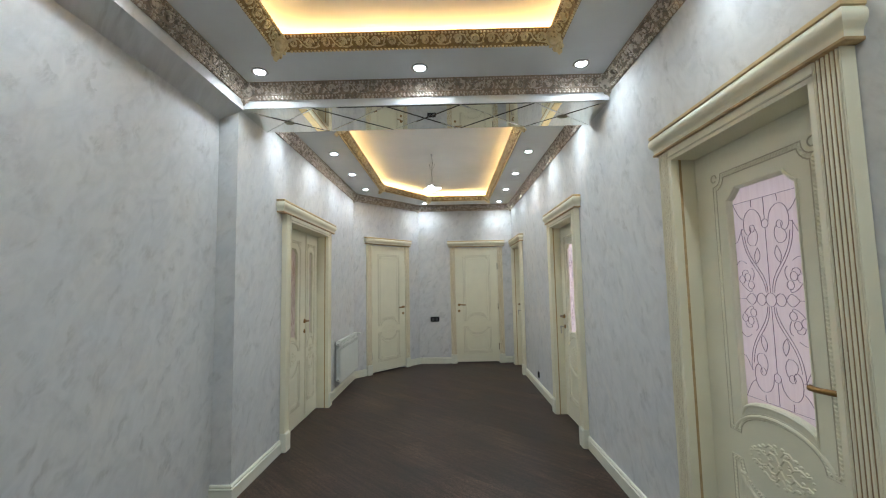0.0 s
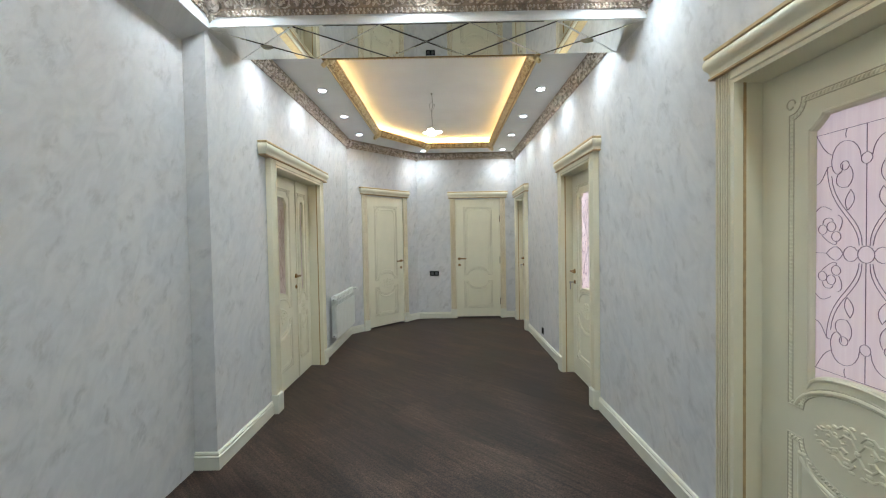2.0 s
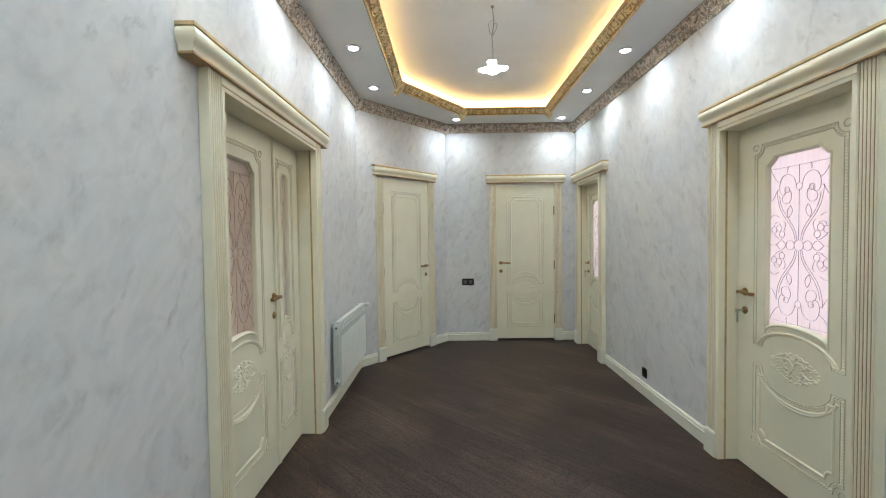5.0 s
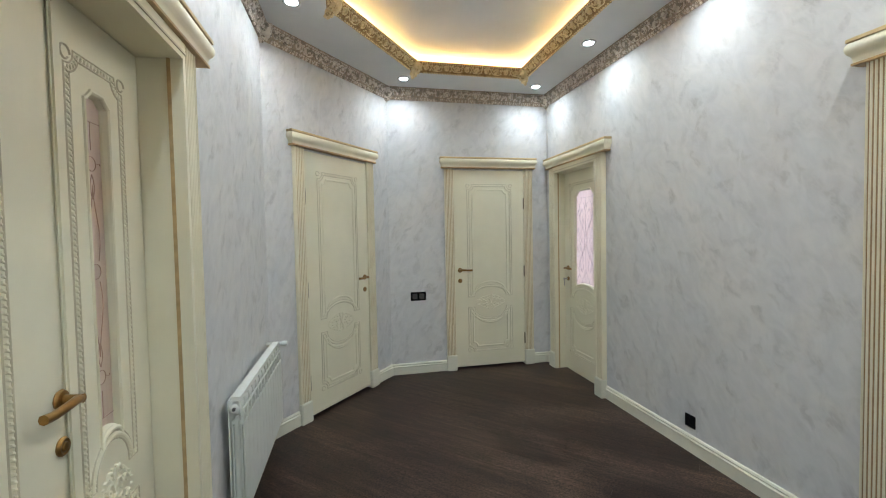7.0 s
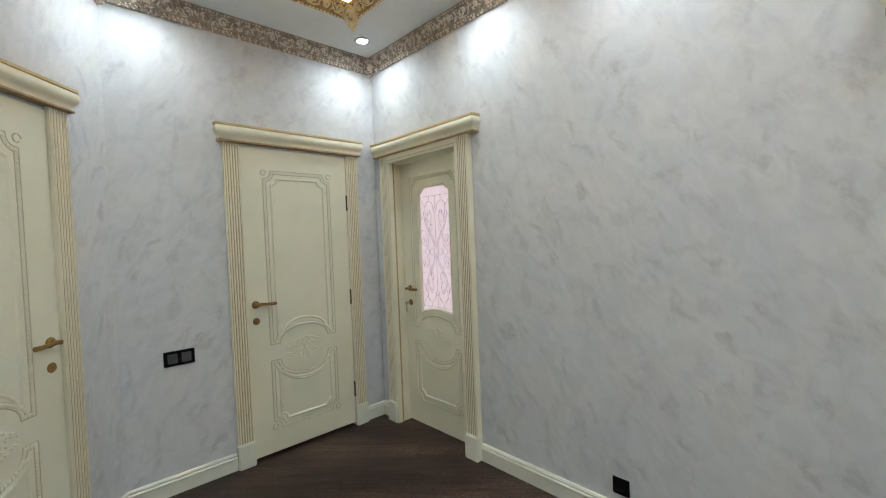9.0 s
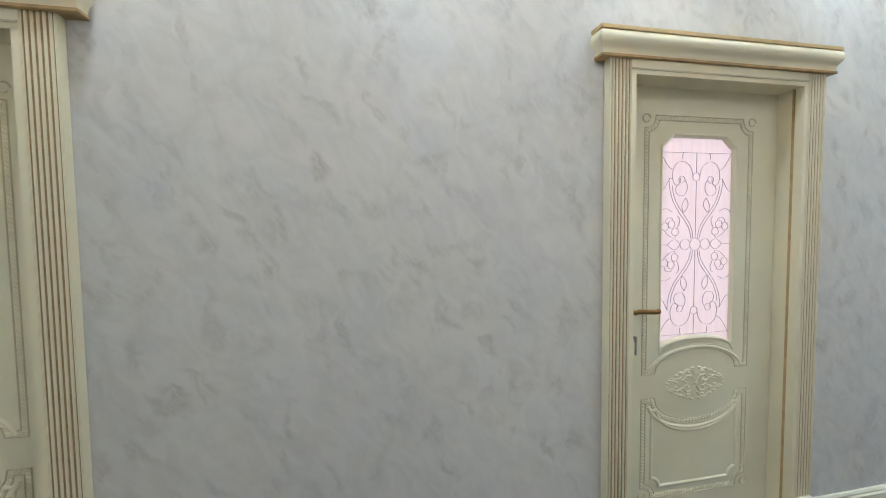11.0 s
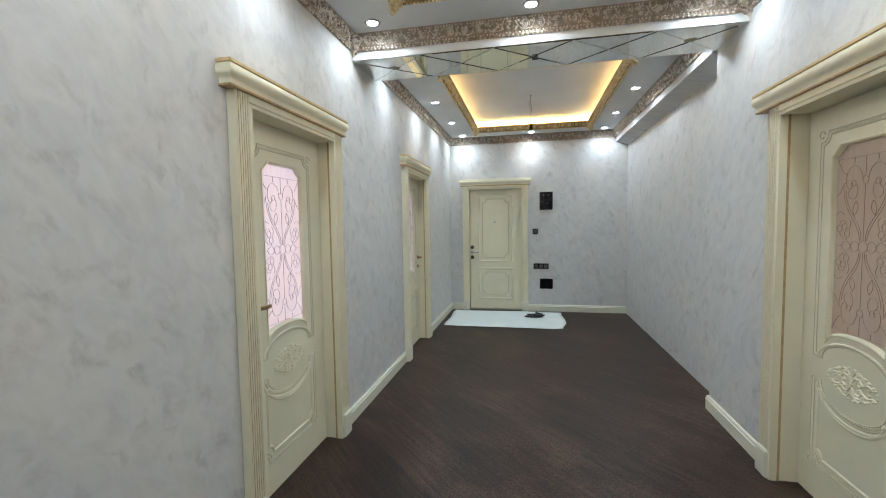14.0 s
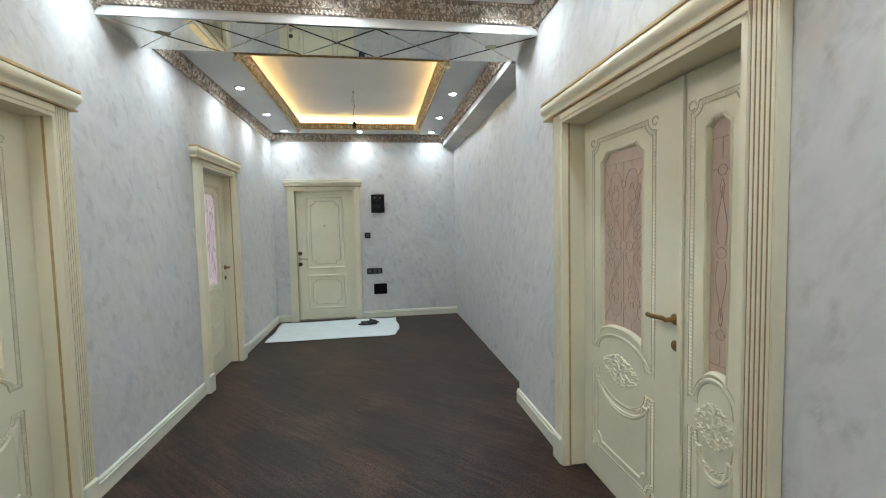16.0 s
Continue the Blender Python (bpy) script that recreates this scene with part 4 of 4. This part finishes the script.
for z in (1.10, 0.923):
    smooth(part("lock_plate", lathe(bmesh.new(), [(0.033, 0), (0.034, 0.006), (0.028, 0.012), (0.012, 0.010), (0.004, 0.012)], 14, "y", (hx, y0, z)), M_DARKBRASS, top, "round dark bronze lock plate"))
smooth(part("handle", lathe(bmesh.new(), [(0.026, 0), (0.026, 0.012), (0.012, 0.014), (0.011, 0.055), (0.003, 0.058)], 14, "y", (hx, y0, 1.012)), M_STEEL, top, "steel lever handle"))
part("lever", tube(bmesh.new(), [(hx, y0 - 0.05, 1.012), (hx + 0.05, y0 - 0.053, 1.014), (hx + 0.125, y0 - 0.05, 1.010)], 0.009, 8), M_STEEL, top)
part("peephole", lathe(bmesh.new(), [(0.016, 0), (0.016, 0.006), (0.008, 0.008), (0.003, 0.004)], 12, "y", (-0.012, y0, 1.54)), M_STEEL, top, "small round steel peephole")
part("threshold", boxes((-w / 2 + 0.02, w / 2 - 0.02, 0.0, 0.12, 0.001, 0.012), bevel=0.003), M_STEEL, top, "steel threshold strip")

# ---- baseboards ----
BASE = [(0.0, 0.0), (0.018, 0.0), (0.018, 0.074), (0.021, 0.080), (0.021, 0.086), (0.012, 0.092), (0.016, 0.102), (0.010, 0.112), (0.0, 0.114)]


def baseboard(pts):
    """A skirting along points in plan, with the room to its left."""
    ms = miters(pts, False)
    bm = bmesh.new()
    rows = [[bm.verts.new((p[0] + m.x * (o + 0.001), p[1] + m.y * (o + 0.001), h)) for o, h in BASE] for p, m in zip(pts, ms)]
    for r, q in zip(rows, rows[1:]):
        for k in range(len(BASE)):
            bm.faces.new((r[k], q[k], q[(k + 1) % len(BASE)], r[(k + 1) % len(BASE)]))
    bm.faces.new(rows[0])
    bm.faces.new(rows[-1])
    return tagged(part("baseboard", bm, M_BASE), "cream-white moulded baseboard", "baseboard", kind="structure")


def side(key):
    return DOORS[key][1] / 2 + (0.100 if key != "E" else 0.09) + 0.006


def on_a(s):
    return (PA[0] + AU[0] * s, PA[1] + AU[1] * s)


baseboard([(0.457 + side("E"), YS), (XR, YS), (XR, 2.018 - side("R1"))])
baseboard([(XR, 2.018 + side("R1")), (XR, 4.685 - side("R2"))])
baseboard([(XR, 4.685 + side("R2")), (XR, 7.64 - side("R3"))])
baseboard([(XR, 7.64 + side("R3")), (XR, YN), (0.54 + side("B"), YN)])
baseboard([(0.54 - side("B"), YN), PB, on_a(A_S + side("A"))])
baseboard([on_a(A_S - side("A")), PA, (XL, 4.883 + side("L"))])
baseboard([(XL, 4.883 - side("L")), (XL, YP), (XA + 0.002, YP)])
baseboard([(XA, YS), (0.457 - side("E"), YS)])


# ---- radiator ----
def radiator(m, sections=13, pitch=0.079, height=0.56):
    """Aluminium sectional radiator; the wall is y = 0, the room at -y."""
    top = empty("radiator", m, "white sectional aluminium radiator hung low on the wall", "radiator")
    n, h = sections, height
    for i in range(n):
        x = (i - (n - 1) / 2) * pitch
        e = pitch / 2 - 0.0002
        bm = bmesh.new()
        # front plate, with a foot that turns in
        box(bm, x - e, x + e, -0.100, -0.094, 0.020, h - 0.118, bevel=0.0018)
        box(bm, x - e + 0.004, x + e - 0.004, -0.095, -0.080, 0.012, 0.022)
        # column with two wings, and the back plate
        box(bm, x - 0.003, x + 0.003, -0.095, -0.034, 0.03, h - 0.12)
        box(bm, x - 0.013, x + 0.013, -0.072, -0.054, 0.03, h - 0.10, bevel=0.004)
        for yr in (-0.084, -0.046):
            box(bm, x - 0.027, x + 0.027, yr - 0.002, yr + 0.002, 0.03, h - 0.135)
        box(bm, x - e + 0.003, x + e - 0.003, -0.036, -0.031, 0.03, h - 0.012)
        # top bar, and the ribs that leave two rows of openings before it and one behind
        box(bm, x - pitch / 2, x + pitch / 2, -0.088, -0.050, h - 0.016, h + 0.004, bevel=0.0)
        for s in (-1, 1):
            prism_x = [(-0.099, h - 0.119), (-0.094, h - 0.060), (-0.082, h - 0.006), (-0.078, h - 0.012), (-0.084, h - 0.060), (-0.092, h - 0.119)]
            va = [bm.verts.new((x + s * (e - 0.0032), y, z)) for y, z in prism_x]
            vb = [bm.verts.new((x + s * e, y, z)) for y, z in prism_x]
            bm.faces.new(va)
            bm.faces.new(vb[::-1])
            for k in range(6):
                bm.faces.new((va[k], va[(k + 1) % 6], vb[(k + 1) % 6], vb[k]))
            box(bm, x + s * (e - 0.0016) - 0.0016, x + s * (e - 0.0016) + 0.0016, -0.051, -0.033, h - 0.034, h - 0.010)
        box(bm, x - e, x + e, -0.0955, -0.0905, h - 0.066, h - 0.056)
        part("section", bm, M_ENAMEL, top)
    half = n * pitch / 2
    for z, nm in ((0.05, "lower_header"), (h - 0.045, "upper_header")):
        part(nm, tube(bmesh.new(), [(-half - 0.004, -0.063, z), (half + 0.004, -0.063, z)], 0.021, 12), M_ENAMEL, top)
        for s in (-1, 1):
            cap = part("end_cap", tube(bmesh.new(), [(s * (half + 0.003), -0.063, z), (s * (half + 0.012), -0.063, z), (s * (half + 0.016), -0.063, z)], [0.021, 0.021, 0.016], 12), M_ENAMEL, top)
            if s < 0:
                part("air_valve", tube(bmesh.new(), [(s * (half + 0.015), -0.063, z), (s * (half + 0.026), -0.063, z)], 0.008, 8), M_GREY, cap)
    v = part("valve", tube(bmesh.new(), [(half + 0.035, -0.001, h - 0.02), (half + 0.035, -0.10, h - 0.02)], 0.013, 10), M_ENAMEL, top)
    part("valve_neck", tube(bmesh.new(), [(half + 0.012, -0.063, h - 0.043), (half + 0.036, -0.063, h - 0.024)], 0.012, 8), M_ENAMEL, v)
    part("valve_knob", tube(bmesh.new(), [(half + 0.035, -0.10, h - 0.02), (half + 0.035, -0.106, h - 0.02), (half + 0.035, -0.136, h - 0.02)], [0.014, 0.019, 0.017], 12), M_ENAMEL, v)
    part("return_valve", tube(bmesh.new(), [(half + 0.015, -0.063, 0.05), (half + 0.05, -0.063, 0.05), (half + 0.055, -0.001, 0.05)], 0.012, 8), M_ENAMEL, top)
    for s in (-1, 1):
        part("bracket", boxes((s * 0.3 - 0.01, s * 0.3 + 0.01, -0.05, -0.001, h - 0.07, h - 0.06)), M_ENAMEL, top)
    return top


radiator(pose(XL, 6.435, 0.19, 0, 0, 90))


# ---- switches and boxes ----
def plate(name, m, w, h, rockers, label, category, depth=0.011, material=None, screen=False):
    top = empty(name, m, label, category)
    part("frame", boxes((-w / 2, w / 2, -depth, -0.0005, -h / 2, h / 2), bevel=0.003), material or M_BLACK, top)
    for x, z, rw, rh, mat, nm in rockers:
        part(nm, boxes((x - rw / 2, x + rw / 2, -depth - 0.003, -depth + 0.002, z - rh / 2, z + rh / 2), bevel=0.0015), mat, top)
    return top


plate("light_switch", pose(-0.262, YN, 0.823), 0.165, 0.092, [(-0.037, 0, 0.052, 0.058, M_GREY, "rocker"), (0.037, 0, 0.052, 0.058, M_GREY, "rocker")], "black double light switch on the far wall", "switch")
sock = plate("wall_socket", pose(XR, 6.212, 0.205, 0, 0, -90), 0.085, 0.085, [], "black wall socket just above the baseboard", "socket")
part("socket_well", lathe(bmesh.new(), [(0.026, 0.0105), (0.026, 0.0135), (0.021, 0.0135), (0.019, 0.0115), (0.003, 0.0115)], 14, "y"), M_BLACK, sock)
ex = -0.40
vp = plate("video_intercom", pose(ex, YS, 1.882, 0, 0, 180), 0.215, 0.30, [(0, 0.105, 0.19, 0.055, M_BLACK, "upper_bezel"), (0, -0.03, 0.18, 0.17, M_BLACK, "screen")], "glossy black video intercom panel on the entrance wall", "intercom", 0.028)
for dx in (-0.045, 0.04):
    part("button", lathe(bmesh.new(), [(0.008, 0.030), (0.008, 0.034), (0.002, 0.035)], 10, "y", (dx, 0, 0.095)), M_STEEL, vp)
plate("thermostat", pose(-0.222, YS, 1.368, 0, 0, 180), 0.09, 0.09, [(0, 0, 0.06, 0.06, M_GREY, "rocker")], "small dark square switch on the entrance wall", "switch")
plate("light_switch", pose(-0.317, YS, 0.776, 0, 0, 180), 0.25, 0.092, [(-0.078, 0, 0.062, 0.062, M_GREY, "rocker"), (0, 0, 0.062, 0.062, M_GREY, "rocker"), (0.078, 0, 0.062, 0.062, M_GREY, "rocker")], "black triple light switch on the entrance wall", "switch")
plate("junction_cover", pose(-0.404, YS, 0.476, 0, 0, 180), 0.215, 0.175, [(0, 0, 0.195, 0.155, M_BLACK, "lid")], "black square cover plate low on the entrance wall", "cover plate", 0.014)

# ---- lamps on wires ----
top = empty("pendant_lamp", pose(-0.18, 5.606, TRAY), "lit bare LED lamp hanging from ceiling wires", "lamp")
part("ceiling_hook", lathe(bmesh.new(), [(0.012, 0.0), (0.010, -0.012), (0.003, -0.016)], 8), M_WIRE, top)
part("wire", tube(bmesh.new(), [(0, 0, -0.01), (0.012, 0.004, -0.12), (-0.006, 0, -0.22), (0.002, 0, -0.32), (0, 0, -0.40)], 0.0028, 5), M_WIRE, top)
part("loose_wire", tube(bmesh.new(), [(0, 0, -0.10), (-0.03, 0, -0.13), (-0.02, 0.01, -0.19), (0.0, 0, -0.22), (0.03, 0, -0.16), (0.035, 0, -0.13), (0.01, 0, -0.13)], 0.002, 5), M_WIRE, top)
part("socket", lathe(bmesh.new(), [(0.014, -0.395), (0.017, -0.40), (0.017, -0.425), (0.02, -0.43)], 10), M_WHITE, top)
head = smooth(part("lamp_head", lathe(bmesh.new(), [(0.02, -0.428), (0.036, -0.436), (0.040, -0.446), (0.038, -0.450)], 16), M_WHITE, top, "white lamp hub"))
smooth(part("diffuser", lathe(bmesh.new(), [(0.038, -0.4505), (0.046, -0.462), (0.046, -0.476), (0.036, -0.488), (0.005, -0.490)], 16), M_BULB, head, "glowing white diffuser"))
for k in range(3):
    an = radians(20 + 120 * k)
    ca, sa = math.cos(an), math.sin(an)
    wing = [(r * ca - q * sa, r * sa + q * ca) for r, q in ((0.036, -0.022), (0.100, -0.032), (0.112, -0.022), (0.112, 0.022), (0.100, 0.032), (0.036, 0.022))]
    part("wing_housing", slab(bmesh.new(), [(x * 1.03, y * 1.03) for x, y in wing], -0.4445, -0.437), M_WHITE, head)
    part("light_wing", slab(bmesh.new(), wing, -0.452, -0.445), M_BULB, head, "glowing LED wing")

top = empty("pendant_socket", pose(-0.146, 1.312, TRAY), "empty black lamp socket hanging on twisted wires", "lamp socket")
part("ceiling_hook", lathe(bmesh.new(), [(0.012, 0.0), (0.010, -0.012), (0.003, -0.016)], 8), M_WIRE, top)
part("wire", tube(bmesh.new(), [(0, 0, -0.01), (0.008, 0.004, -0.09), (-0.012, 0, -0.17), (0.01, 0, -0.26), (0, 0, -0.37)], 0.0028, 5), M_WIRE, top)
part("loose_wire", tube(bmesh.new(), [(0, 0, -0.05), (0.02, 0, -0.08), (0.018, 0.01, -0.15), (-0.01, 0, -0.2)], 0.002, 5), M_WIRE, top)
smooth(part("socket", lathe(bmesh.new(), [(0.008, -0.36), (0.017, -0.37), (0.019, -0.40), (0.022, -0.402), (0.022, -0.445), (0.018, -0.446)], 12), M_BLACK, top))

# ---- sheet and slippers by the entrance ----
random.seed(4)
NX, NY = 40, 22
verts, faces = [], []
for j in range(NY + 1):
    for i in range(NX + 1):
        u, v = i / NX, j / NY
        x = 1.15 - 1.79 * u - 0.02 * v + 0.012 * math.sin(v * 9)
        y = -0.23 + 1.12 * v + 0.02 * u + 0.014 * math.sin(u * 7)
        if u > 0.9 and v > 0.7:
            x += (u - 0.9) * (v - 0.7) * 2.2
            y -= (u - 0.9) * (v - 0.7) * 1.5
        z = 0.004 + 0.006 * (0.5 + 0.5 * noise.noise((x * 2.5, y * 2.5, 1.7))) + 0.010 * max(0, noise.noise((x * 1.1, y * 4, 0.2)))
        verts.append((x, y, z))
for j in range(NY):
    for i in range(NX):
        a = j * (NX + 1) + i
        faces.append((a, a + 1, a + NX + 2, a + NX + 1))
sheet = smooth(part("floor_sheet", (verts, faces), M_SHEET), 80)
mod = sheet.modifiers.new("thickness", "SOLIDIFY")
mod.thickness, mod.offset = 0.003, -1
tagged(sheet, "white protective sheet lying in front of the entrance door", "floor sheet")


def slipper(m):
    top = empty("slipper", m, "black rubber slipper lying on the white sheet", "slipper", "pair of slippers")
    out = [(0.050 * math.cos(a) * (1.0 + 0.12 * math.sin(a)), 0.145 * math.sin(a)) for a in (2 * math.pi * k / 20 for k in range(20))]
    bm = slab(bmesh.new(), out, 0.0, 0.018)
    bmesh.ops.bevel(bm, geom=[e for e in bm.edges if abs(e.verts[0].co.z - e.verts[1].co.z) < 1e-5], offset=0.004, segments=2, affect="EDGES")
    part("sole", bm, M_RUBBER, top)
    bm = bmesh.new()
    rows = []
    for j in range(5):
        y = 0.0 + 0.10 * j / 4
        hw = 0.055 - 0.012 * (j / 4) ** 2
        rows.append([[bm.verts.new((hw * math.cos(a) * k, y, 0.012 + 0.048 * (1 - 0.45 * j / 4) * math.sin(a) * k)) for a in (math.pi * q / 8 for q in range(9))] for k in (1.0, 0.9)])
    for r, q in zip(rows, rows[1:]):
        for k in range(8):
            bm.faces.new((r[0][k], r[0][k + 1], q[0][k + 1], q[0][k]))
            bm.faces.new((r[1][k], q[1][k], q[1][k + 1], r[1][k + 1]))
    for r in (rows[0], rows[-1]):
        for k in range(8):
            bm.faces.new((r[0][k], r[1][k], r[1][k + 1], r[0][k + 1]))
    smooth(part("strap", bm, M_RUBBER, top), 60)
    return top


s1 = slipper(pose(-0.19, 0.19, 0.014, 0, 0, 94))
copy_thing(s1, pose(-0.22, 0.075, 0.014, 0, 0, 80))

# ---- floor: a sub-floor and diagonal laminate planks ----
tagged(part("floor", boxes((SX0, SX1, SY0, SY1, -0.12, -0.011)), M_FLOOR), "dark brown laminate floor laid diagonally", "floor", kind="structure")
base_floor = bpy.data.objects["floor"]
HULL = [(XL - 0.16, YS - 0.12), (XR + 0.15, YS - 0.12), (XR + 0.15, YN + 0.12), (PB[0] - 0.10, YN + 0.12), (XL - 0.16, PA[1] + 0.02)]


def clip(poly, hull):
    out = poly
    for i in range(len(hull)):
        a, b = Vector(hull[i]), Vector(hull[(i + 1) % len(hull)])
        e = b - a
        src, out = out, []
        for k in range(len(src)):
            p, q = Vector(src[k - 1]), Vector(src[k])
            dp, dq = e.x * (p.y - a.y) - e.y * (p.x - a.x), e.x * (q.y - a.y) - e.y * (q.x - a.x)
            if (dp < 0) != (dq < 0):
                out.append(tuple(p + (q - p) * (dp / (dp - dq))))
            if dq >= 0:
                out.append(tuple(q))
        if len(out) < 3:
            return []
    return out


U, V = Vector((0.7071, -0.7071)), Vector((0.7071, 0.7071))
PW, PL, G = 0.193, 1.29, 0.0002
rng = random.Random(11)
for r in range(-14, 50):
    off = rng.random() * PL
    for c in range(-9, 6):
        s0, w0 = c * PL + off, r * PW
        quad = [U * s + V * w for s, w in ((s0 + G, w0 + G), (s0 + PL - G, w0 + G), (s0 + PL - G, w0 + PW - G), (s0 + G, w0 + PW - G))]
        poly = clip([tuple(q) for q in quad], HULL)
        if len(poly) < 3:
            continue
        area = abs(sum(poly[i - 1][0] * poly[i][1] - poly[i][0] * poly[i - 1][1] for i in range(len(poly)))) / 2
        if area < 0.0005:
            continue
        cl = [p for i, p in enumerate(poly) if math.hypot(p[0] - poly[i - 1][0], p[1] - poly[i - 1][1]) > 0.004]
        if len(cl) < 3:
            continue
        n = len(cl)
        cen = (sum(p[0] for p in cl) / n, sum(p[1] for p in cl) / n)
        ins = [(p[0] + (cen[0] - p[0]) * 0.0007, p[1] + (cen[1] - p[1]) * 0.0007) for p in cl]
        vs = [(x, y, -0.0105) for x, y in cl] + [(x, y, -0.0002) for x, y in cl] + [(x, y, 0.0) for x, y in ins]
        fs = [list(range(n))[::-1], list(range(2 * n, 3 * n))]
        for i in range(n):
            k = (i + 1) % n
            fs += [[i, k, n + k, n + i], [n + i, n + k, 2 * n + k, 2 * n + i]]
        part("plank", (vs, fs), M_FLOOR, base_floor)
